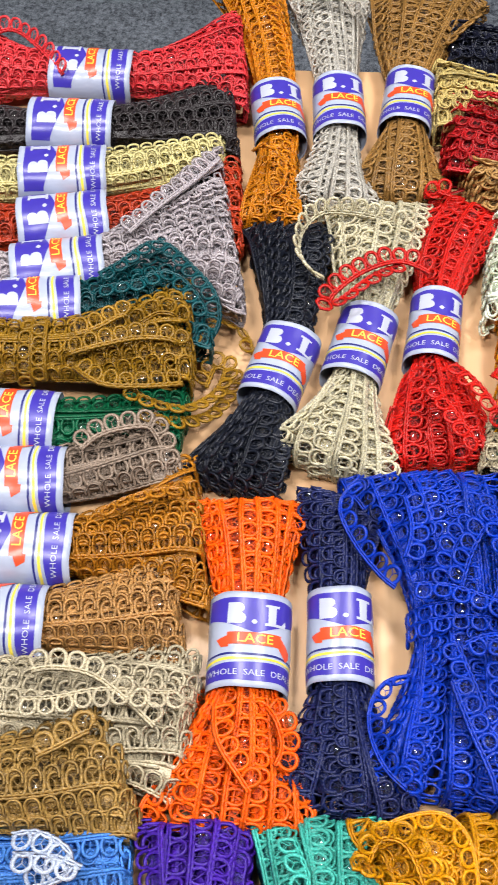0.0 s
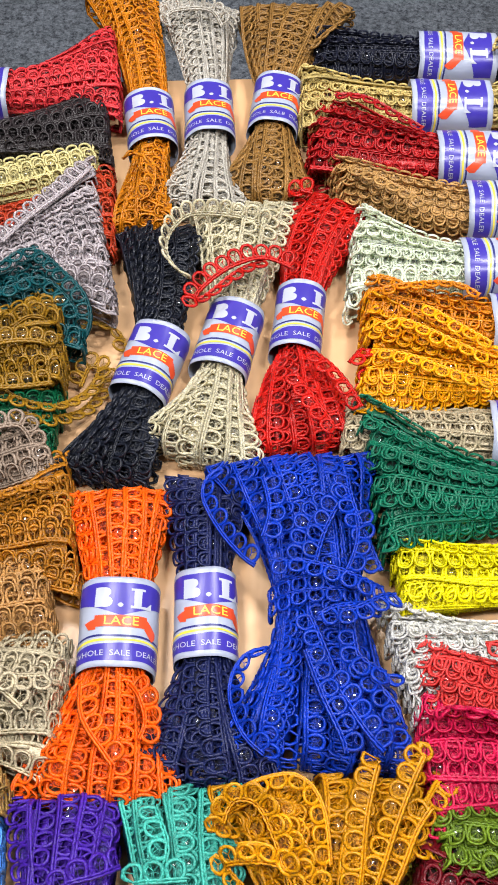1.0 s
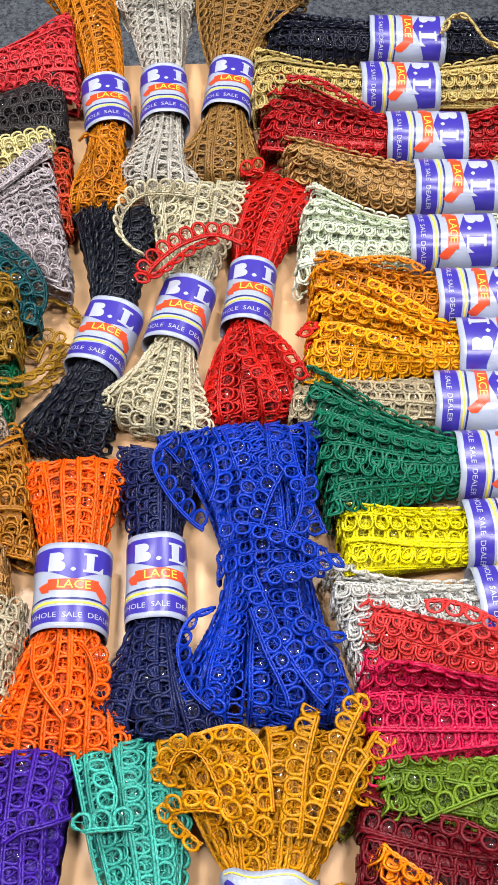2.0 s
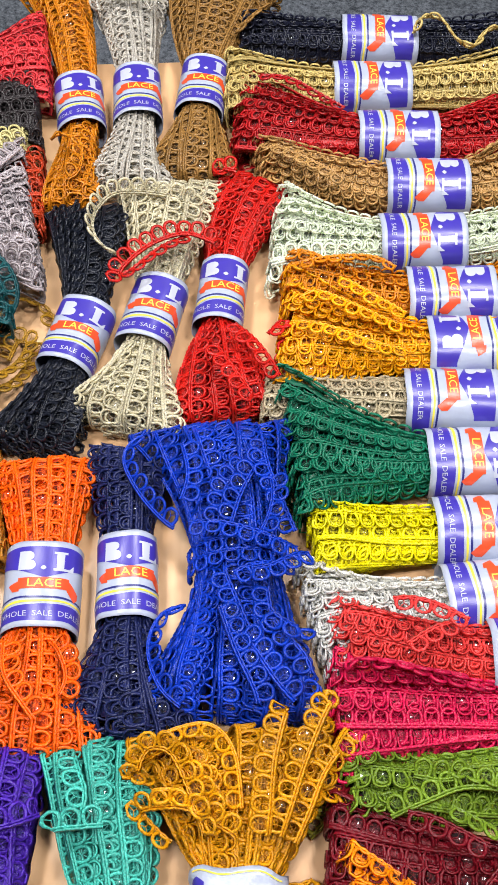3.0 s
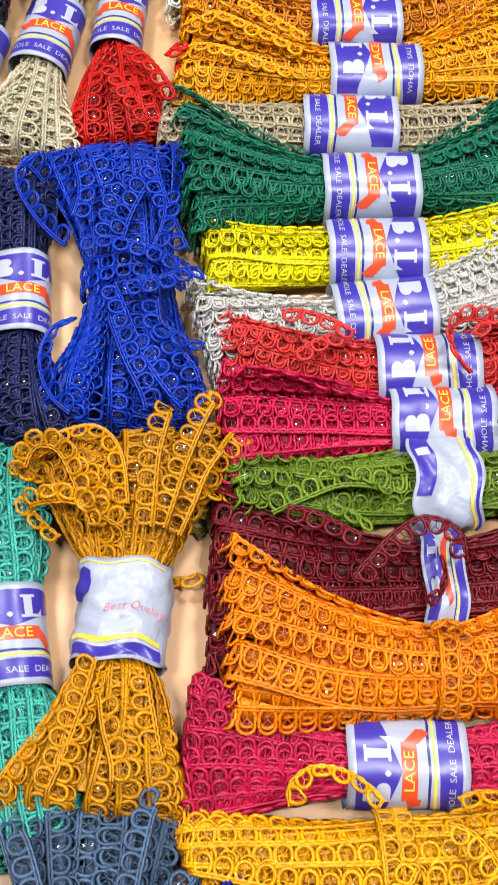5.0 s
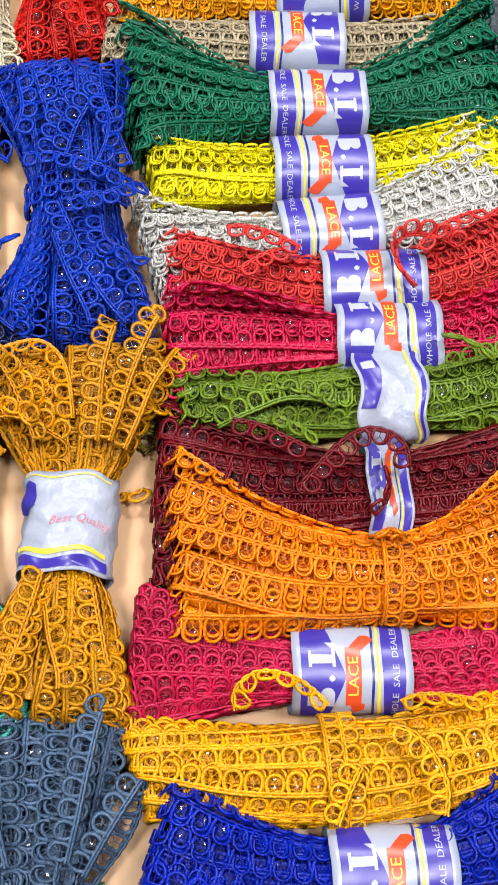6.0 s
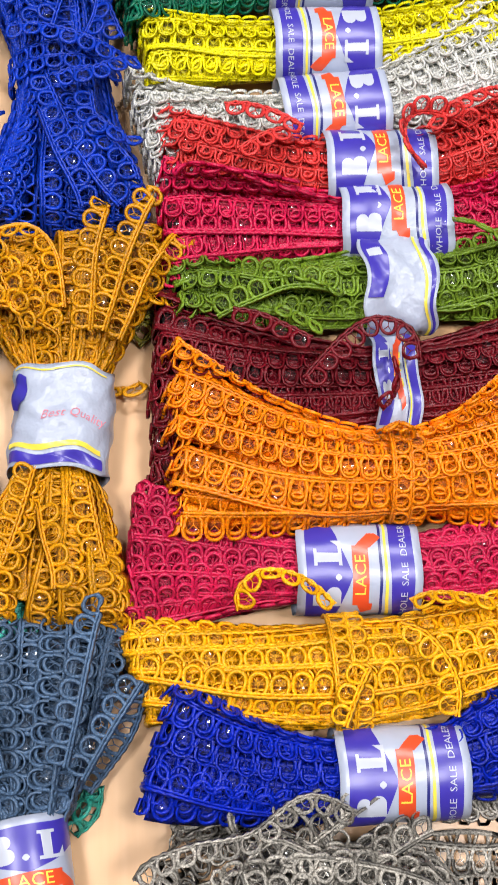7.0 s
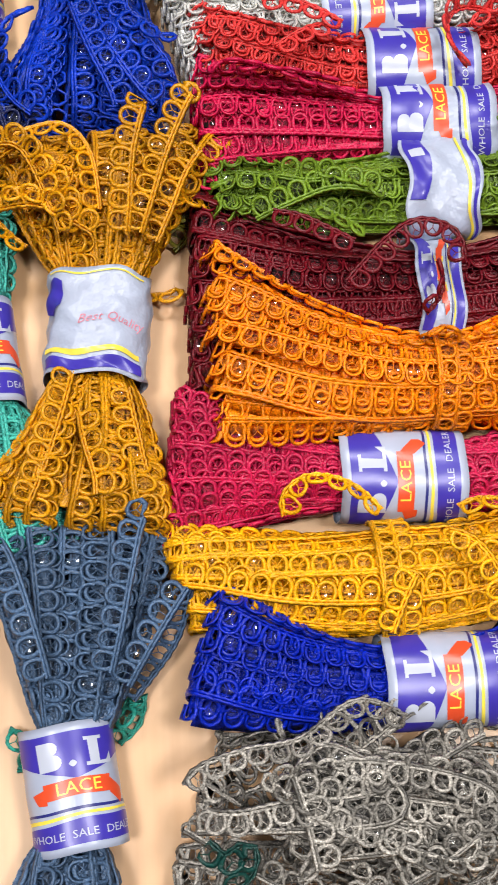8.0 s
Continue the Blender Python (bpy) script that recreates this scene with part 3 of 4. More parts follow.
def loose(thing, code, pts, lean=30.0, face=1, seed=1, name="loose_strand", width=0.95, level=0):
    """A free end of trim that lies over the others. lean: how far it stands on edge, in degrees."""
    rng = np.random.default_rng(seed)
    P = spline(pts)
    T = np.gradient(P, axis=0)
    side = np.c_[T[:, 1], -T[:, 0], np.zeros(len(P))]
    side /= np.linalg.norm(side, axis=1)[:, None] + 1e-9
    a = radians(lean)
    W = side * math.cos(a) * face + np.array((0, 0, 1.0)) * math.sin(a)
    return trim_strand(P, W, thread(code), thing, np.array(thing.location), rng, level, 0.5, name, width)


def tangle(thing, code, centre, rx, ry, top, count, seed, low=0.004, turn=0.0):
    """Strands that wander to and fro over one another in a heap."""
    rng = np.random.default_rng(seed)
    ca, sa = math.cos(radians(turn)), math.sin(radians(turn))
    for i in range(count):
        level = (i + 0.5) / count
        pts, a = [], rng.random() * 6.28
        p = np.array((math.cos(a), math.sin(a))) * 0.9
        for k in range(6):
            pts.append(p.copy())
            a += math.pi * rng.uniform(0.45, 1.1)
            q = np.array((math.cos(a), math.sin(a))) * rng.uniform(0.35, 1.0)
            p = 0.35 * p + 0.65 * q
        flat = [(centre[0] + ca * x * rx - sa * y * ry, centre[1] + sa * x * rx + ca * y * ry) for x, y in pts]
        zs = [low + (top - low) * level * (1 - 0.55 * (x * x + y * y)) + rng.uniform(0, 0.013) for x, y in pts]
        loose(thing, code, [(*f, max(0.006, z)) for f, z in zip(flat, zs)], lean=rng.uniform(10, 80), face=1 if rng.random() < 0.5 else -1, seed=seed * 100 + i, width=0.9, level=0 if i > count * 0.45 else 2)


def offcut(label, code, pts, lean, seed):
    """A short stray length of trim."""
    thing = tagged(new("lace_offcut"), label, "lace offcut")
    thing.location = pts[0]
    loose(thing, code, pts, lean, 1, seed)
    return thing



# ---- middle columns, far to near ----
amber = skein("amber brown scalloped lace skein with a printed paper band", "c87a12", (-0.046, 0.503), (0.003, 0.504), (0.012, 0.359), (-0.006, 0.265), (0.032, 0.264), up=-1, seed=11, h=0.032)
silver = skein("silver grey scalloped lace skein with a printed paper band", "bdb6aa", (0.004, 0.497), (0.069, 0.488), (0.053, 0.369), (0.024, 0.288), (0.081, 0.278), up=-1, seed=12, h=0.032)
tan = skein("bronze tan scalloped lace skein with a printed paper band", "98703a", (0.071, 0.492), (0.158, 0.494), (0.100, 0.379), (0.067, 0.297), (0.128, 0.290), up=-1, seed=13, flare=0.6, h=0.032)
black = skein("black scalloped lace skein with a tilted paper band", "181c28", (-0.004, 0.256), (0.051, 0.263), (0.027, 0.148), (-0.024, 0.077), (0.036, 0.065), up=-1, seed=14, flare=0.75, roll=0.6, gap=0.0064, tilt=-9, sequins=0.3)
cream = skein("cream scalloped lace skein with a printed paper band", "d3c8a6", (0.048, 0.276), (0.116, 0.283), (0.074, 0.167), (0.028, 0.094), (0.094, 0.075), up=-1, seed=15, flare=0.75, h=0.034, tilt=-6)
red = skein("bright red scalloped lace skein with a printed paper band", "c81a12", (0.120, 0.301), (0.164, 0.276), (0.118, 0.183), (0.093, 0.090), (0.157, 0.101), up=-1, seed=16, waist=(0.0140, 0.0138), flare=0.5)
orange = skein("vivid orange scalloped lace skein with a printed paper band", "fb6208", (-0.014, 0.053), (0.046, 0.056), (0.024, -0.029), (-0.020, -0.116), (0.062, -0.120), up=-1, seed=17, flare=0.7, h=0.034, waist=(0.0190, 0.015))
navy = skein("navy blue scalloped lace skein with a printed paper band", "1c2454", (0.045, 0.066), (0.090, 0.056), (0.070, -0.021), (0.043, -0.102), (0.110, -0.109), up=-1, seed=18, waist=(0.0148, 0.0140), face=1, flare=0.75, h=0.034)
royal = skein("large royal blue lace skein knotted at the middle", "0736b2", (0.075, 0.073), (0.155, 0.078), (0.131, -0.011), (0.086, -0.093), (0.174, -0.098), seed=19, h=0.044, waist=(0.0265, 0.020), tie=True, mess=1.5, sequins=0.7, gap=0.0106)
purple = skein("deep purple scalloped lace skein", "44209c", (-0.015, -0.121), (0.033, -0.118), (0.015, -0.223), (0.045, -0.326), (-0.004, -0.328), up=-1, seed=20, h=0.036, flare=0.42, mess=1.2)
turquoise = skein("turquoise scalloped lace skein with a printed paper band", "42ae9f", (0.034, -0.118), (0.092, -0.111), (0.079, -0.214), (0.125, -0.311), (0.066, -0.318), up=-1, seed=21, h=0.036, flare=0.42, mess=1.2)
gold = skein("golden yellow lace skein fanned out above a torn crumpled paper band", "d8940a", (0.078, -0.116), (0.189, -0.104), (0.133, -0.202), (0.075, -0.291), (0.167, -0.296), up=-1, seed=22, grade=1.08, h=0.046, crumple=0.0007, design="best", lift=0.002, mess=1.5, turn=-0.002, gap=0.0115, waist=(0.0195, 0.0150), flare=0.65)
slate = skein("slate blue grey scalloped lace skein with a printed paper band", "4a6280", (0.082, -0.295), (0.163, -0.295), (0.121, -0.403), (0.154, -0.510), (0.074, -0.511), up=-1, tilt=11, waist=(0.0176, 0.0150), seed=23, grade=1.08, h=0.042, flare=0.62)

# ---- one side of the table ----
l1 = skein("coral red scalloped lace skein with a printed paper band", "dc3a40", (-0.023, 0.459), (-0.011, 0.363), (-0.121, 0.391), (-0.234, 0.440), (-0.215, 0.354), up=1, seed=31, h=0.034, group=SIDE)
l2 = skein("charcoal black lace skein with a printed paper band", "2c2628", (-0.027, 0.391), (-0.013, 0.322), (-0.127, 0.339), (-0.228, 0.294), (-0.242, 0.363), up=1, seed=32, roll=0.3, gap=0.007, h=0.034, sequins=0.1, group=SIDE)
l3 = skein("pale yellow cream lace skein with a printed paper band", "d6ca8c", (-0.024, 0.336), (-0.023, 0.301), (-0.125, 0.294), (-0.226, 0.259), (-0.226, 0.295), up=1, seed=33, tilt=3, group=SIDE)
l4 = skein("rust red lace skein with a printed paper band", "b43a1c", (-0.012, 0.313), (-0.004, 0.243), (-0.118, 0.251), (-0.224, 0.199), (-0.231, 0.269), up=1, seed=34, tilt=8, h=0.026, group=SIDE)
l5 = skein("lilac grey lace skein with a fanned end", "ada2a6", (-0.028, 0.326), (0.003, 0.182), (-0.114, 0.210), (-0.206, 0.110), (-0.236, 0.254), up=1, seed=35, tilt=5, turn=0.007, h=0.034, lift=0.004, group=SIDE)
l6 = skein("dark teal lace skein with a printed paper band", "0a4c52", (-0.051, 0.241), (-0.014, 0.154), (-0.123, 0.179), (-0.201, 0.134), (-0.238, 0.221), up=1, seed=36, tilt=7, turn=0.006, h=0.034, lift=0.004, group=SIDE)
l7 = skein("olive gold lace skein with loose trailing strands", "98701a", (-0.031, 0.194), (-0.023, 0.123), (-0.116, 0.144), (-0.215, 0.106), (-0.223, 0.177), seed=37, h=0.040, lift=0.006, waist=(0.021, 0.017), tie=True, group=SIDE)
l8 = skein("emerald green lace skein with a printed paper band", "0a6843", (-0.023, 0.126), (-0.028, 0.086), (-0.124, 0.097), (-0.225, 0.077), (-0.220, 0.117), up=1, seed=38, group=SIDE)
l9 = skein("taupe grey lace skein with a printed paper band", "968373", (-0.039, 0.107), (-0.021, 0.062), (-0.113, 0.059), (-0.188, 0.016), (-0.205, 0.061), up=1, seed=39, h=0.036, group=SIDE)
l10 = skein("bronze brown lace skein with a printed paper band", "b0711b", (-0.015, 0.072), (-0.001, -0.008), (-0.102, 0.018), (-0.189, -0.035), (-0.203, 0.045), up=1, seed=40, h=0.034, group=SIDE)
l11 = skein("light brown lace skein with a printed paper band", "b4844c", (-0.023, 0.021), (-0.009, -0.041), (-0.109, -0.025), (-0.194, -0.071), (-0.209, -0.009), up=1, seed=41, h=0.034, group=SIDE)
l12 = skein("ecru beige lace skein lying loose", "c0b396", (-0.002, -0.037), (-0.005, -0.104), (-0.103, -0.066), (-0.204, -0.094), (-0.202, -0.028), seed=42, h=0.036, waist=(0.026, 0.016), mess=1.5, group=SIDE)
l13 = skein("khaki tan scalloped lace skein", "a98547", (-0.046, -0.072), (-0.018, -0.131), (-0.105, -0.111), (-0.164, -0.150), (-0.193, -0.091), seed=43, h=0.040, lift=0.003, waist=(0.024, 0.018), group=SIDE)
l14 = skein("sky blue lace skein with white strands over it", "4a88dc", (-0.026, -0.122), (-0.020, -0.163), (-0.096, -0.152), (-0.167, -0.182), (-0.173, -0.140), seed=44, h=0.036, waist=(0.022, 0.017), group=SIDE)

# ---- the other side, far to near ----
r1 = skein("blue black lace skein with a printed paper band", "171a2c", (0.131, 0.461), (0.129, 0.410), (0.233, 0.439), (0.349, 0.464), (0.346, 0.399), up=1, seed=51, h=0.034, group=SIDE)
r2 = skein("khaki cream lace skein with a printed paper band", "d0b872", (0.120, 0.419), (0.119, 0.351), (0.225, 0.386), (0.343, 0.431), (0.339, 0.360), up=1, seed=52, h=0.034, group=SIDE)
r3 = skein("dark red lace skein with a printed paper band", "b4181c", (0.132, 0.398), (0.128, 0.314), (0.241, 0.333), (0.362, 0.412), (0.354, 0.308), up=1, seed=53, h=0.034, group=SIDE)
r4 = skein("light brown lace skein with a raised fanned end", "be9258", (0.141, 0.330), (0.152, 0.286), (0.258, 0.285), (0.349, 0.365), (0.361, 0.267), up=1, seed=54, h=0.034, group=SIDE)
r5 = skein("pale mint green lace skein with a printed paper band", "e8f4d2", (0.159, 0.279), (0.149, 0.199), (0.251, 0.234), (0.357, 0.283), (0.367, 0.233), up=1, seed=55, h=0.034, group=SIDE)
r6 = skein("amber orange lace skein with a printed paper band", "de860f", (0.161, 0.221), (0.163, 0.172), (0.266, 0.187), (0.359, 0.253), (0.363, 0.180), up=1, seed=56, h=0.036, group=SIDE)
r7 = skein("golden orange lace skein with a printed paper band", "f9aa08", (0.163, 0.199), (0.156, 0.110), (0.276, 0.145), (0.362, 0.219), (0.363, 0.117), up=-1, seed=57, h=0.038, lift=0.002, group=SIDE)
r8 = skein("beige linen lace skein with a printed paper band", "b4a688", (0.147, 0.120), (0.145, 0.089), (0.259, 0.104), (0.348, 0.125), (0.346, 0.084), up=1, seed=58, turn=-0.004, h=0.030, roll=0.4, gap=0.007, group=SIDE)
r9 = skein("bottle green lace skein with wide fanned ends", "0f6e52", (0.155, 0.120), (0.168, 0.014), (0.269, 0.060), (0.375, 0.147), (0.375, 0.035), up=1, seed=59, grade=1.08, h=0.040, lift=0.002, group=SIDE)
r10 = skein("bright yellow lace skein with a printed paper band", "f4e806", (0.173, 0.033), (0.176, -0.016), (0.270, 0.014), (0.381, 0.063), (0.378, 0.004), up=1, seed=60, h=0.036, group=SIDE)
r11 = skein("off-white lace skein with a printed paper band", "e8e6de", (0.164, -0.011), (0.184, -0.082), (0.272, -0.027), (0.361, 0.058), (0.377, -0.028), up=1, seed=61, h=0.036, group=SIDE)
r12 = skein("coral red lace skein with a loose loop", "dc3a38", (0.183, -0.033), (0.189, -0.070), (0.293, -0.063), (0.377, -0.009), (0.370, -0.067), up=-1, seed=62, h=0.036, lift=0.004, group=SIDE)
r13 = skein("raspberry pink lace skein with a crumpled paper band", "cc164a", (0.182, -0.062), (0.184, -0.130), (0.299, -0.094), (0.376, -0.059), (0.369, -0.118), up=-1, seed=63, h=0.038, lift=0.002, crumple=0.00025, group=SIDE)
r14 = skein("leaf green lace skein with a torn crumpled paper band", "6e8a24", (0.183, -0.123), (0.201, -0.152), (0.297, -0.128), (0.368, -0.093), (0.361, -0.148), up=1, seed=64, h=0.036, crumple=0.0008, waist=(0.022, 0.015), bandlen=0.036, design="torn", mess=2.6, group=SIDE)
r15 = skein("maroon lace skein with a loop over its torn band", "700a1a", (0.179, -0.133), (0.177, -0.228), (0.293, -0.182), (0.373, -0.134), (0.364, -0.213), up=-1, seed=65, h=0.034, crumple=0.0004, bandlen=0.022, waist=(0.024, 0.013), group=SIDE)
r16 = skein("vivid orange lace skein tied at the middle", "fb8c06", (0.185, -0.167), (0.187, -0.254), (0.293, -0.230), (0.366, -0.170), (0.356, -0.259), seed=66, grade=1.08, h=0.040, lift=0.006, waist=(0.023, 0.018), tie=True, group=SIDE)
r17 = skein("hot pink lace skein with a printed paper band", "c81e4e", (0.170, -0.229), (0.161, -0.305), (0.268, -0.273), (0.358, -0.245), (0.352, -0.296), up=-1, seed=67, face=-1, turn=-0.006, h=0.034, roll=0.6, gap=0.0056, sequins=0.2, group=SIDE)
r18 = skein("sunflower yellow lace skein tied at the middle", "f6b00a", (0.161, -0.297), (0.174, -0.337), (0.261, -0.321), (0.350, -0.285), (0.345, -0.330), seed=68, grade=1.08, h=0.038, lift=0.002, waist=(0.026, 0.018), tie=True, mess=0.9, gap=0.0092, face=-1, group=SIDE)
r19 = skein("cobalt blue lace skein with a printed paper band", "0324b2", (0.184, -0.320), (0.169, -0.378), (0.281, -0.365), (0.347, -0.304), (0.356, -0.379), up=-1, seed=69, grade=1.08, turn=-0.004, h=0.044, lift=0.004, group=SIDE)
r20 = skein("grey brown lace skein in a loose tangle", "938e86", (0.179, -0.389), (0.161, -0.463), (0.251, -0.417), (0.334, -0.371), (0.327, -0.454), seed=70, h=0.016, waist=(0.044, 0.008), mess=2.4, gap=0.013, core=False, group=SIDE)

# ---- loose ends and loops ----
loose(cream, "d3c8a6", ((0.107, 0.255, 0.030), (0.081, 0.260, 0.038), (0.048, 0.258, 0.042), (0.034, 0.240, 0.044), (0.032, 0.222, 0.042), (0.042, 0.208, 0.038), (0.058, 0.202, 0.034)), lean=60, face=1, seed=1, width=1.0)
loose(red, "c81a12", ((0.121, 0.216, 0.036), (0.096, 0.220, 0.044), (0.072, 0.209, 0.046), (0.053, 0.192, 0.042), (0.051, 0.181, 0.040), (0.062, 0.185, 0.040), (0.083, 0.205, 0.042), (0.107, 0.219, 0.040)), lean=25, seed=2, width=0.95)
loose(l7, "98701a", ((-0.036, 0.135, 0.030), (-0.022, 0.162, 0.024), (-0.014, 0.181, 0.016), (0.001, 0.181, 0.010), (0.007, 0.167, 0.006), (-0.000, 0.157, 0.004)), lean=40, seed=3)
loose(l7, "98701a", ((-0.072, 0.126, 0.044), (-0.051, 0.107, 0.040), (-0.026, 0.107, 0.030), (-0.008, 0.128, 0.016), (-0.002, 0.153, 0.010), (-0.014, 0.156, 0.010), (-0.020, 0.133, 0.012)), lean=25, seed=4)
loose(l7, "98701a", ((-0.060, 0.102, 0.036), (-0.035, 0.098, 0.030), (-0.011, 0.112, 0.016), (-0.000, 0.139, 0.006), (0.000, 0.161, 0.005)), lean=15, seed=5)
loose(r1, "d0b872", ((0.257, 0.414, 0.036), (0.262, 0.432, 0.044), (0.276, 0.430, 0.046), (0.287, 0.412, 0.042), (0.299, 0.404, 0.042), (0.311, 0.420, 0.044), (0.334, 0.425, 0.044)), lean=55, seed=6)
loose(r12, "dc3a38", ((0.350, -0.054, 0.040), (0.331, -0.046, 0.048), (0.312, -0.045, 0.052), (0.302, -0.052, 0.052), (0.302, -0.064, 0.050), (0.311, -0.077, 0.046), (0.320, -0.078, 0.044)), lean=60, seed=7)
loose(r12, "dc3a38", ((0.314, -0.062, 0.044), (0.324, -0.048, 0.048), (0.343, -0.036, 0.048), (0.365, -0.030, 0.046)), lean=30, seed=8)
loose(r18, "f6b00a", ((0.217, -0.300, 0.042), (0.214, -0.289, 0.048), (0.223, -0.282, 0.052), (0.238, -0.285, 0.052), (0.250, -0.295, 0.050), (0.257, -0.307, 0.046)), lean=45, face=1, seed=11)
loose(r18, "f6b00a", ((0.283, -0.300, 0.044), (0.295, -0.293, 0.048), (0.316, -0.294, 0.046), (0.336, -0.299, 0.044)), lean=45, seed=12)
loose(r18, "f6b00a", ((0.269, -0.307, 0.048), (0.289, -0.311, 0.048), (0.301, -0.329, 0.044), (0.300, -0.348, 0.038)), lean=10, seed=13)
loose(r18, "f6b00a", ((0.269, -0.310, 0.047), (0.259, -0.328, 0.044), (0.250, -0.350, 0.036)), lean=10, seed=14)
loose(gold, "d8940a", ((0.130, -0.161, 0.048), (0.113, -0.138, 0.056), (0.100, -0.125, 0.058), (0.088, -0.127, 0.052), (0.081, -0.133, 0.046), (0.088, -0.137, 0.040), (0.102, -0.137, 0.036)), lean=50, face=1, seed=19)
loose(gold, "d8940a", ((0.140, -0.165, 0.044), (0.114, -0.152, 0.052), (0.098, -0.149, 0.050), (0.083, -0.150, 0.040), (0.092, -0.161, 0.034), (0.109, -0.173, 0.030)), lean=40, face=1, seed=20)
loose(gold, "d8940a", ((0.154, -0.163, 0.038), (0.165, -0.146, 0.034), (0.179, -0.140, 0.028), (0.190, -0.143, 0.020), (0.190, -0.153, 0.010)), lean=30, face=1, seed=21)
loose(orange, "fb6208", ((-0.002, -0.043, 0.014), (0.003, -0.052, 0.010), (-0.000, -0.066, 0.008), (-0.007, -0.078, 0.008), (-0.014, -0.082, 0.010)), lean=40, seed=22)
loose(royal, "0736b2", ((0.088, 0.059, 0.044), (0.074, 0.056, 0.044), (0.069, 0.045, 0.042), (0.078, 0.027, 0.040), (0.092, 0.010, 0.040), (0.104, 0.002, 0.040)), lean=45, face=-1, seed=23)
loose(royal, "0736b2", ((0.097, -0.003, 0.044), (0.116, -0.003, 0.050), (0.139, -0.008, 0.050), (0.157, -0.013, 0.044), (0.172, -0.012, 0.030)), lean=10, seed=24)
loose(royal, "0736b2", ((0.126, -0.036, 0.048), (0.139, -0.029, 0.050), (0.155, -0.024, 0.044), (0.170, -0.017, 0.032)), lean=10, seed=25)
loose(royal, "0736b2", ((0.111, -0.048, 0.046), (0.094, -0.050, 0.038), (0.088, -0.065, 0.034), (0.095, -0.086, 0.036), (0.112, -0.101, 0.036)), lean=45, face=-1, seed=26)
loose(royal, "0736b2", ((0.153, 0.052, 0.046), (0.140, 0.042, 0.050), (0.129, 0.021, 0.050), (0.122, -0.006, 0.050)), lean=20, seed=27)
loose(royal, "0736b2", ((0.116, -0.019, 0.050), (0.128, -0.049, 0.050), (0.139, -0.076, 0.050), (0.152, -0.093, 0.046)), lean=10, seed=28)
loose(l14, "b4bfd6", ((-0.079, -0.143, 0.048), (-0.062, -0.139, 0.050), (-0.048, -0.146, 0.050), (-0.055, -0.153, 0.050), (-0.074, -0.157, 0.048)), lean=20, seed=35)
loose(l14, "b4bfd6", ((-0.077, -0.150, 0.050), (-0.055, -0.149, 0.052), (-0.040, -0.153, 0.050), (-0.034, -0.162, 0.046)), lean=20, seed=36)
loose(l1, "dc3a40", ((-0.129, 0.368, 0.034), (-0.159, 0.403, 0.036), (-0.182, 0.419, 0.036), (-0.206, 0.413, 0.030)), lean=50, seed=37)
loose(l12, "c0b396", ((-0.090, -0.078, 0.044), (-0.066, -0.076, 0.046), (-0.043, -0.070, 0.046), (-0.011, -0.068, 0.044), (-0.001, -0.059, 0.036)), lean=10, seed=38)
loose(l12, "c0b396", ((-0.089, -0.058, 0.044), (-0.070, -0.053, 0.046), (-0.048, -0.055, 0.046), (-0.027, -0.068, 0.046), (-0.007, -0.083, 0.040)), lean=20, face=-1, seed=39)
loose(red, "c81a12", ((0.129, 0.287, 0.034), (0.117, 0.287, 0.036), (0.114, 0.283, 0.030), (0.123, 0.294, 0.024)), lean=40, seed=40)
loose(r14, "6e8a24", ((0.215, -0.125, 0.038), (0.237, -0.132, 0.040), (0.259, -0.138, 0.040), (0.270, -0.147, 0.038)), lean=40, seed=41)
loose(r14, "6e8a24", ((0.311, -0.112, 0.044), (0.325, -0.108, 0.048), (0.342, -0.113, 0.046), (0.356, -0.124, 0.042)), lean=45, seed=42)
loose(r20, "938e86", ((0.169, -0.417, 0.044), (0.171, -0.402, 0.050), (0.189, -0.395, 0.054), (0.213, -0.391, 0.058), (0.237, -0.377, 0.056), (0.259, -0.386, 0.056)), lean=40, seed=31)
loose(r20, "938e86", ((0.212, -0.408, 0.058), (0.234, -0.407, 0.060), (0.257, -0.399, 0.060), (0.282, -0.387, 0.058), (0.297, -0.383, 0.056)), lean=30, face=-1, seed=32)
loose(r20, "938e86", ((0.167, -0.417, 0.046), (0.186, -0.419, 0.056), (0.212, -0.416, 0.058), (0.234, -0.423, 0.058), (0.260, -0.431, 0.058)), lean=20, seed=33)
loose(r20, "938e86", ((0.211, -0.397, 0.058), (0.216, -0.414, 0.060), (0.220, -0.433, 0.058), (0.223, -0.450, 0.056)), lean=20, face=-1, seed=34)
loose(royal, "0736b2", ((0.140, 0.067, 0.046), (0.143, 0.039, 0.050), (0.152, 0.014, 0.046), (0.161, -0.006, 0.040)), lean=15, seed=51)
loose(royal, "0736b2", ((0.100, 0.064, 0.046), (0.107, 0.032, 0.048), (0.101, 0.006, 0.046)), lean=15, face=-1, seed=52)
loose(royal, "0736b2", ((0.142, -0.033, 0.048), (0.147, -0.057, 0.048), (0.164, -0.078, 0.044), (0.166, -0.096, 0.038)), lean=15, seed=53)
loose(r16, "fb8c06", ((0.251, -0.245, 0.020), (0.267, -0.249, 0.018), (0.290, -0.249, 0.014), (0.301, -0.244, 0.012)), lean=30, seed=54)
loose(r16, "fb8c06", ((0.239, -0.238, 0.030), (0.258, -0.244, 0.026), (0.280, -0.245, 0.024)), lean=35, face=-1, seed=55)
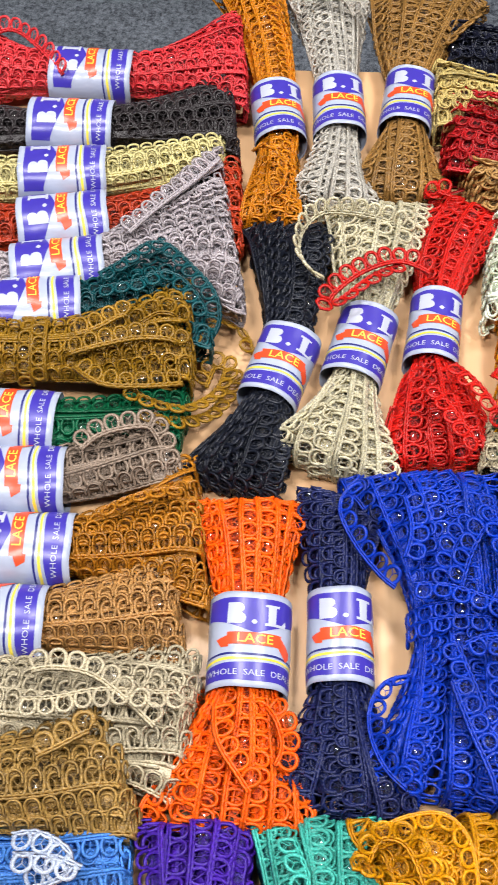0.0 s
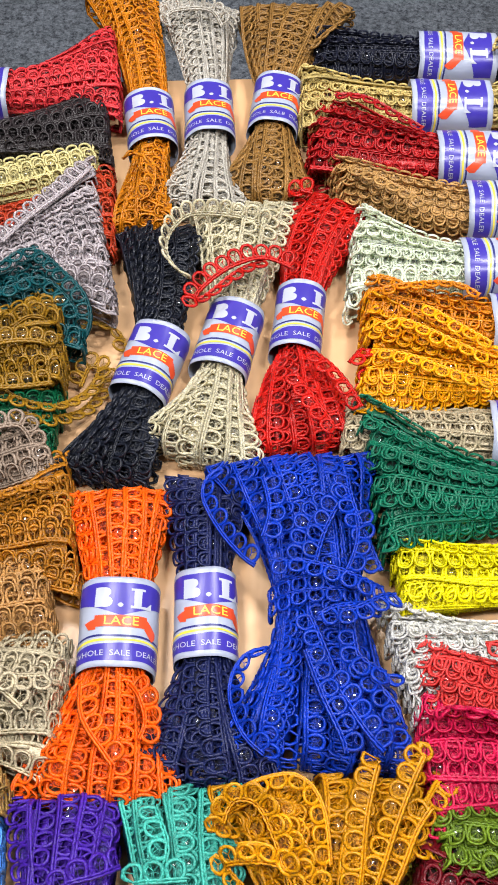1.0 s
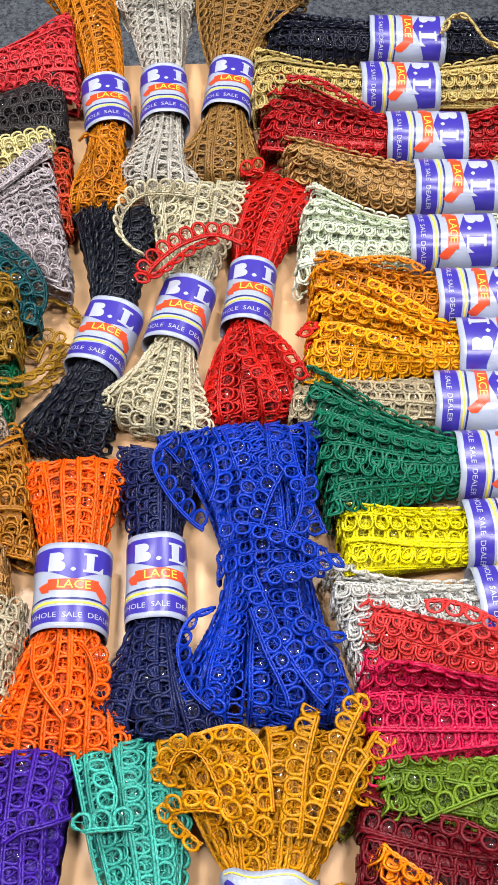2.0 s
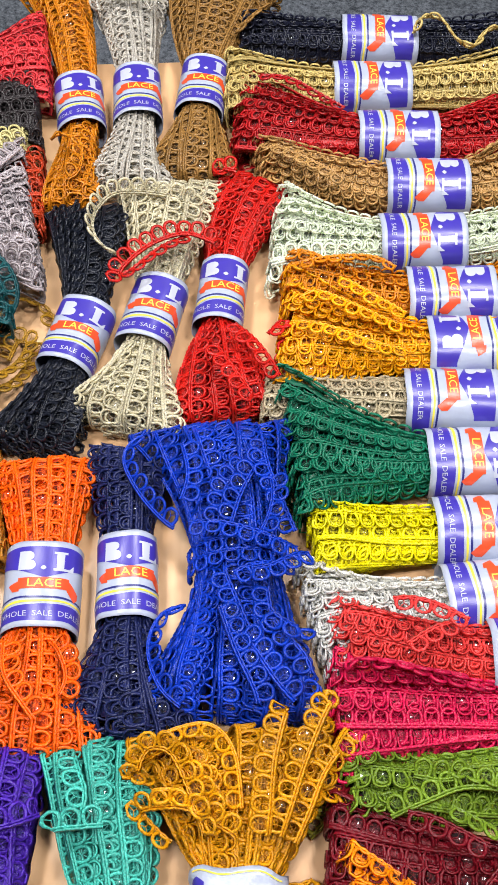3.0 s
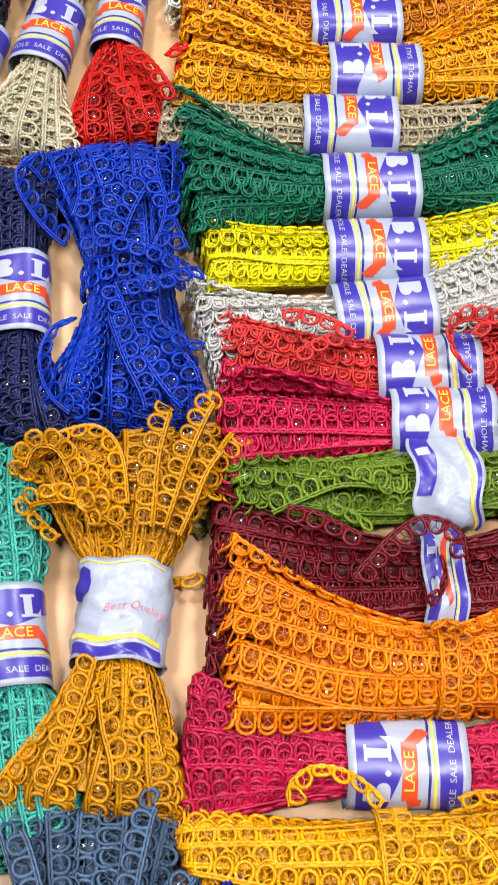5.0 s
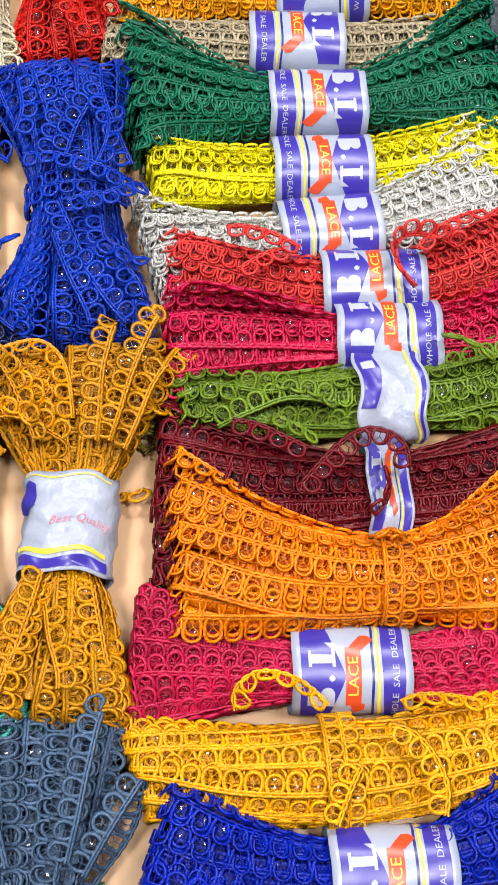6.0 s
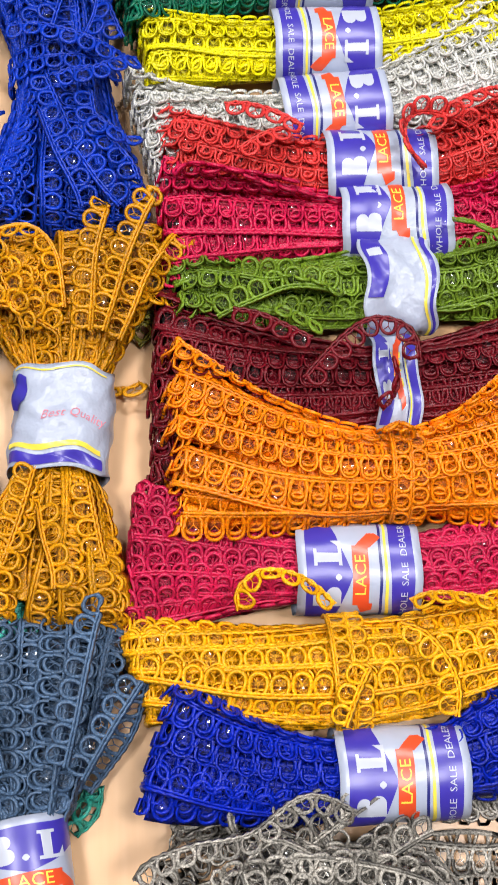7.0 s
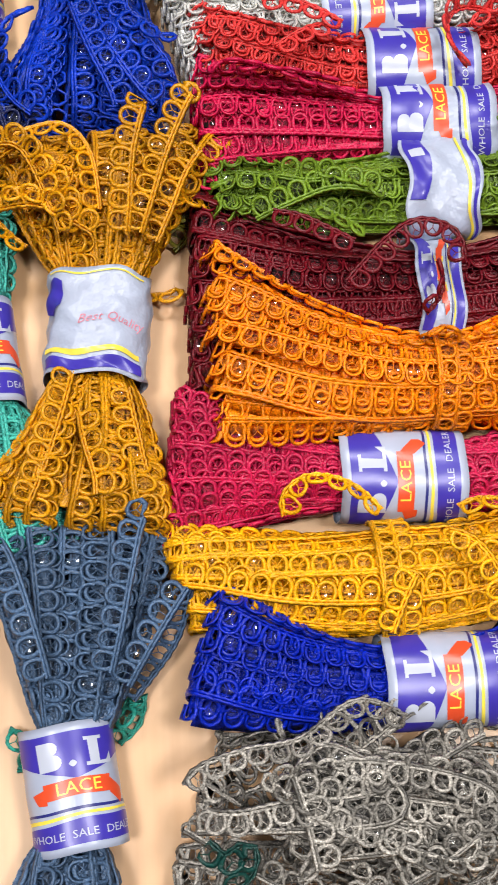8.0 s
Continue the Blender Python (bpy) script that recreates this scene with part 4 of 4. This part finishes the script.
loose(r16, "fb8c06", ((0.279, -0.215, 0.042), (0.289, -0.211, 0.046), (0.295, -0.215, 0.046), (0.289, -0.218, 0.044)), lean=70, seed=56)
loose(r4, "be9258", ((0.285, 0.290, 0.036), (0.309, 0.308, 0.040), (0.333, 0.323, 0.044), (0.346, 0.331, 0.042)), lean=60, seed=57)
loose(silver, "bdb6aa", ((0.021, 0.438, 0.036), (0.016, 0.456, 0.042), (0.028, 0.463, 0.044), (0.053, 0.461, 0.044), (0.067, 0.437, 0.038)), lean=50, face=-1, seed=58)
loose(amber, "c87a12", ((-0.006, 0.297, 0.036), (0.004, 0.307, 0.042), (0.017, 0.300, 0.042), (0.017, 0.278, 0.040), (0.004, 0.272, 0.036)), lean=50, seed=59)
loose(tan, "98703a", ((0.121, 0.418, 0.034), (0.137, 0.441, 0.038), (0.156, 0.464, 0.036)), lean=45, seed=60)
loose(l10, "b0711b", ((-0.067, 0.025, 0.038), (-0.047, 0.038, 0.042), (-0.025, 0.046, 0.042), (-0.010, 0.047, 0.038)), lean=30, seed=62)
loose(l5, "ada2a6", ((-0.080, 0.222, 0.040), (-0.059, 0.249, 0.044), (-0.038, 0.277, 0.042), (-0.023, 0.307, 0.036)), lean=15, face=-1, seed=63)
loose(r13, "cc164a", ((0.188, -0.084, 0.042), (0.211, -0.078, 0.044), (0.239, -0.086, 0.042), (0.262, -0.090, 0.038)), lean=45, seed=64)
loose(gold, "d8940a", ((0.132, -0.159, 0.040), (0.128, -0.129, 0.048), (0.119, -0.117, 0.052), (0.106, -0.117, 0.050), (0.093, -0.123, 0.048), (0.085, -0.132, 0.042)), lean=35, face=-1, seed=90)
loose(gold, "d8940a", ((0.130, -0.167, 0.040), (0.118, -0.157, 0.047), (0.106, -0.149, 0.050), (0.093, -0.148, 0.048), (0.083, -0.152, 0.042)), lean=35, face=-1, seed=91)
loose(gold, "d8940a", ((0.120, -0.216, 0.034), (0.114, -0.245, 0.042), (0.106, -0.273, 0.046), (0.097, -0.295, 0.046)), lean=20, face=1, seed=92)
loose(gold, "d8940a", ((0.140, -0.223, 0.036), (0.146, -0.255, 0.040), (0.152, -0.280, 0.038), (0.163, -0.294, 0.030)), lean=20, face=1, seed=93)
loose(gold, "d8940a", ((0.128, -0.240, 0.042), (0.131, -0.260, 0.048), (0.136, -0.279, 0.048), (0.135, -0.298, 0.046)), lean=25, face=-1, seed=94)
loose(r15, "700a1a", ((0.241, -0.200, 0.042), (0.254, -0.185, 0.046), (0.269, -0.170, 0.048), (0.281, -0.164, 0.050), (0.293, -0.168, 0.050), (0.296, -0.177, 0.048), (0.296, -0.184, 0.042)), lean=12, face=1, seed=9)
loose(r15, "700a1a", ((0.281, -0.168, 0.046), (0.287, -0.178, 0.048), (0.289, -0.190, 0.046), (0.284, -0.199, 0.044), (0.276, -0.203, 0.040)), lean=70, face=1, seed=10)
loose(r15, "700a1a", ((0.207, -0.155, 0.042), (0.223, -0.158, 0.044), (0.236, -0.164, 0.044), (0.250, -0.171, 0.043), (0.262, -0.175, 0.040)), lean=15, face=1, seed=11)
loose(r12, "dc3a38", ((0.208, -0.047, 0.046), (0.221, -0.046, 0.048), (0.236, -0.050, 0.048), (0.250, -0.057, 0.046), (0.263, -0.063, 0.042)), lean=15, face=1, seed=65)
loose(r12, "dc3a38", ((0.210, -0.078, 0.044), (0.224, -0.069, 0.047), (0.236, -0.062, 0.048), (0.250, -0.057, 0.046)), lean=15, face=1, seed=66)
loose(r14, "6e8a24", ((0.198, -0.151, 0.030), (0.211, -0.146, 0.036), (0.225, -0.141, 0.040), (0.240, -0.136, 0.042), (0.256, -0.136, 0.042), (0.275, -0.139, 0.036)), lean=25, face=-1, seed=67)
loose(r14, "6e8a24", ((0.227, -0.147, 0.040), (0.238, -0.153, 0.042), (0.249, -0.158, 0.040), (0.264, -0.164, 0.032)), lean=40, face=1, seed=68)
loose(r14, "6e8a24", ((0.211, -0.134, 0.040), (0.216, -0.131, 0.044), (0.233, -0.133, 0.044), (0.251, -0.127, 0.042)), lean=40, face=-1, seed=69)
loose(r13, "cc164a", ((0.184, -0.086, 0.036), (0.190, -0.077, 0.044), (0.206, -0.077, 0.046), (0.223, -0.081, 0.046), (0.241, -0.083, 0.044), (0.259, -0.085, 0.040)), lean=60, face=1, seed=70)
loose(gold, "d8940a", ((0.142, -0.172, 0.040), (0.144, -0.154, 0.052), (0.146, -0.132, 0.062), (0.152, -0.109, 0.064), (0.153, -0.117, 0.054)), lean=8, face=-1, seed=16)
loose(gold, "d8940a", ((0.146, -0.173, 0.040), (0.153, -0.154, 0.052), (0.162, -0.129, 0.062), (0.174, -0.104, 0.066), (0.178, -0.112, 0.056)), lean=12, face=-1, seed=17)
loose(gold, "d8940a", ((0.153, -0.172, 0.036), (0.163, -0.151, 0.044), (0.171, -0.133, 0.050), (0.184, -0.116, 0.054)), lean=12, face=-1, seed=18)
loose(gold, "d8940a", ((0.123, -0.173, 0.044), (0.115, -0.151, 0.054), (0.103, -0.128, 0.060), (0.089, -0.125, 0.060), (0.082, -0.135, 0.056), (0.082, -0.138, 0.048), (0.096, -0.137, 0.040)), lean=45, face=1, seed=95)
loose(royal, "0736b2", ((0.138, 0.046, 0.046), (0.122, 0.027, 0.050), (0.118, 0.008, 0.050), (0.114, -0.011, 0.048)), lean=15, face=1, seed=71)
loose(royal, "0736b2", ((0.150, 0.044, 0.046), (0.154, 0.023, 0.050), (0.152, 0.006, 0.050), (0.145, -0.011, 0.048)), lean=25, face=-1, seed=72)
loose(royal, "0736b2", ((0.130, -0.032, 0.050), (0.147, -0.032, 0.054), (0.165, -0.022, 0.050), (0.177, -0.018, 0.038)), lean=10, face=1, seed=73)
loose(royal, "0736b2", ((0.128, -0.054, 0.050), (0.142, -0.069, 0.052), (0.156, -0.088, 0.048), (0.167, -0.097, 0.040)), lean=15, face=-1, seed=74)
loose(royal, "0736b2", ((0.124, -0.042, 0.050), (0.134, -0.071, 0.052), (0.145, -0.094, 0.048), (0.148, -0.110, 0.040)), lean=15, face=-1, seed=75)
loose(royal, "0736b2", ((0.138, -0.044, 0.050), (0.150, -0.057, 0.050), (0.165, -0.062, 0.044), (0.170, -0.052, 0.034)), lean=20, face=1, seed=76)
loose(red, "c81a12", ((0.116, 0.153, 0.036), (0.134, 0.132, 0.042), (0.146, 0.114, 0.042), (0.155, 0.100, 0.034)), lean=15, face=1, seed=77)
loose(red, "c81a12", ((0.109, 0.134, 0.040), (0.124, 0.106, 0.044), (0.136, 0.089, 0.042), (0.146, 0.090, 0.034)), lean=15, face=1, seed=78)
loose(red, "c81a12", ((0.141, 0.128, 0.036), (0.151, 0.136, 0.040), (0.159, 0.148, 0.036), (0.159, 0.137, 0.028), (0.153, 0.117, 0.022), (0.146, 0.104, 0.016)), lean=20, face=1, seed=79)
loose(l6, "0a4c52", ((-0.092, 0.183, 0.040), (-0.071, 0.197, 0.044), (-0.052, 0.213, 0.046), (-0.032, 0.198, 0.044), (-0.018, 0.183, 0.040), (-0.015, 0.170, 0.030), (-0.024, 0.160, 0.014)), lean=12, face=1, seed=80)
loose(l6, "0a4c52", ((-0.091, 0.177, 0.040), (-0.061, 0.183, 0.044), (-0.042, 0.191, 0.044), (-0.024, 0.176, 0.038), (-0.021, 0.164, 0.026)), lean=12, face=1, seed=81)
loose(l7, "98701a", ((-0.104, 0.143, 0.044), (-0.082, 0.150, 0.048), (-0.066, 0.160, 0.050), (-0.057, 0.157, 0.048)), lean=20, face=-1, seed=82)
loose(l7, "98701a", ((-0.099, 0.130, 0.046), (-0.077, 0.137, 0.050), (-0.052, 0.145, 0.050), (-0.030, 0.146, 0.046), (-0.025, 0.136, 0.036)), lean=20, face=-1, seed=83)
loose(l7, "98701a", ((-0.092, 0.129, 0.046), (-0.070, 0.112, 0.050), (-0.048, 0.113, 0.048), (-0.021, 0.123, 0.040)), lean=15, face=-1, seed=84)
loose(l7, "98701a", ((-0.057, 0.158, 0.046), (-0.045, 0.164, 0.050), (-0.032, 0.163, 0.048), (-0.029, 0.155, 0.040)), lean=50, face=-1, seed=85)
loose(l9, "968373", ((-0.086, 0.066, 0.036), (-0.072, 0.080, 0.042), (-0.056, 0.087, 0.044), (-0.039, 0.090, 0.042), (-0.029, 0.079, 0.034), (-0.026, 0.065, 0.022)), lean=20, face=-1, seed=86)
loose(l13, "a98547", ((-0.080, -0.101, 0.044), (-0.063, -0.093, 0.048), (-0.046, -0.083, 0.048), (-0.039, -0.090, 0.044)), lean=20, face=-1, seed=87)
loose(r7, "f9aa08", ((0.166, 0.154, 0.040), (0.176, 0.163, 0.046), (0.196, 0.154, 0.047), (0.216, 0.144, 0.045), (0.240, 0.138, 0.040)), lean=15, face=1, seed=61)
loose(r7, "f9aa08", ((0.185, 0.173, 0.044), (0.193, 0.173, 0.047), (0.207, 0.163, 0.047), (0.226, 0.151, 0.045), (0.242, 0.143, 0.040)), lean=15, face=1, seed=88)
loose(r7, "f9aa08", ((0.162, 0.135, 0.036), (0.165, 0.141, 0.042), (0.182, 0.137, 0.045), (0.209, 0.126, 0.044), (0.239, 0.122, 0.038)), lean=15, face=1, seed=89)
loose(r3, "b4181c", ((0.134, 0.357, 0.038), (0.144, 0.364, 0.044), (0.162, 0.360, 0.046), (0.181, 0.348, 0.044), (0.207, 0.334, 0.038)), lean=20, face=1, seed=96)
loose(r6, "de860f", ((0.163, 0.186, 0.034), (0.170, 0.191, 0.042), (0.193, 0.194, 0.045), (0.216, 0.195, 0.043), (0.234, 0.186, 0.038)), lean=25, face=1, seed=97)
loose(r4, "be9258", ((0.144, 0.294, 0.034), (0.147, 0.297, 0.040), (0.164, 0.287, 0.044), (0.187, 0.271, 0.044), (0.202, 0.262, 0.040)), lean=15, face=1, seed=98)
loose(turquoise, "42ae9f", ((0.041, -0.170, 0.036), (0.043, -0.159, 0.042), (0.060, -0.157, 0.046), (0.079, -0.155, 0.044)), lean=25, face=-1, seed=99)
loose(turquoise, "42ae9f", ((0.047, -0.123, 0.036), (0.052, -0.135, 0.044), (0.056, -0.146, 0.046), (0.054, -0.159, 0.044)), lean=25, face=1, seed=100)
loose(purple, "44209c", ((0.003, -0.167, 0.042), (0.014, -0.160, 0.046), (0.027, -0.156, 0.046), (0.036, -0.150, 0.038)), lean=25, face=-1, seed=101)
loose(orange, "fb6208", ((0.014, -0.060, 0.036), (0.017, -0.082, 0.042), (0.029, -0.099, 0.042), (0.041, -0.112, 0.034)), lean=15, face=-1, seed=102)
loose(orange, "fb6208", ((0.034, -0.057, 0.036), (0.044, -0.071, 0.042), (0.048, -0.086, 0.038), (0.040, -0.104, 0.034)), lean=25, face=-1, seed=103)
loose(slate, "4a6280", ((0.136, -0.371, 0.034), (0.146, -0.354, 0.042), (0.156, -0.338, 0.046), (0.170, -0.317, 0.046)), lean=12, face=-1, seed=15)
loose(slate, "4a6280", ((0.170, -0.316, 0.044), (0.163, -0.341, 0.026), (0.150, -0.359, 0.018), (0.138, -0.373, 0.014)), lean=35, face=1, seed=16)
loose(slate, "4a6280", ((0.131, -0.369, 0.040), (0.138, -0.341, 0.050), (0.143, -0.316, 0.052), (0.149, -0.294, 0.052), (0.157, -0.295, 0.046)), lean=15, face=-1, seed=104)
loose(slate, "4a6280", ((0.111, -0.371, 0.040), (0.104, -0.344, 0.048), (0.094, -0.314, 0.050), (0.086, -0.302, 0.046)), lean=15, face=-1, seed=105)
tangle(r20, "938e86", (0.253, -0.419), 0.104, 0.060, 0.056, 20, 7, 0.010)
offcut("short teal green lace offcut on the table", "23907e", ((0.085, -0.378, 0.014), (0.097, -0.383, 0.012), (0.106, -0.388, 0.008), (0.099, -0.392, 0.005), (0.087, -0.390, 0.005)), 40, 81)
offcut("short teal lace offcut beside the slate skein", "2f9a88", ((0.135, -0.382, 0.008), (0.143, -0.375, 0.010), (0.148, -0.367, 0.010), (0.146, -0.377, 0.005), (0.138, -0.384, 0.004)), 45, 82)
offcut("dark green lace offcut lying on the tangled skein", "0c3a34", ((0.172, -0.427, 0.060), (0.180, -0.433, 0.062), (0.189, -0.429, 0.064), (0.187, -0.437, 0.062), (0.178, -0.443, 0.060)), 35, 83)
offcut("short olive lace offcut under the golden skein", "7c7420", ((0.155, -0.160, 0.012), (0.164, -0.151, 0.014), (0.174, -0.142, 0.014), (0.171, -0.149, 0.008), (0.161, -0.157, 0.006)), 40, 84)
offcut("golden yellow lace offcut on the table", "d8940a", ((0.154, -0.181, 0.008), (0.164, -0.181, 0.008), (0.172, -0.178, 0.010), (0.173, -0.172, 0.010)), 35, 85)
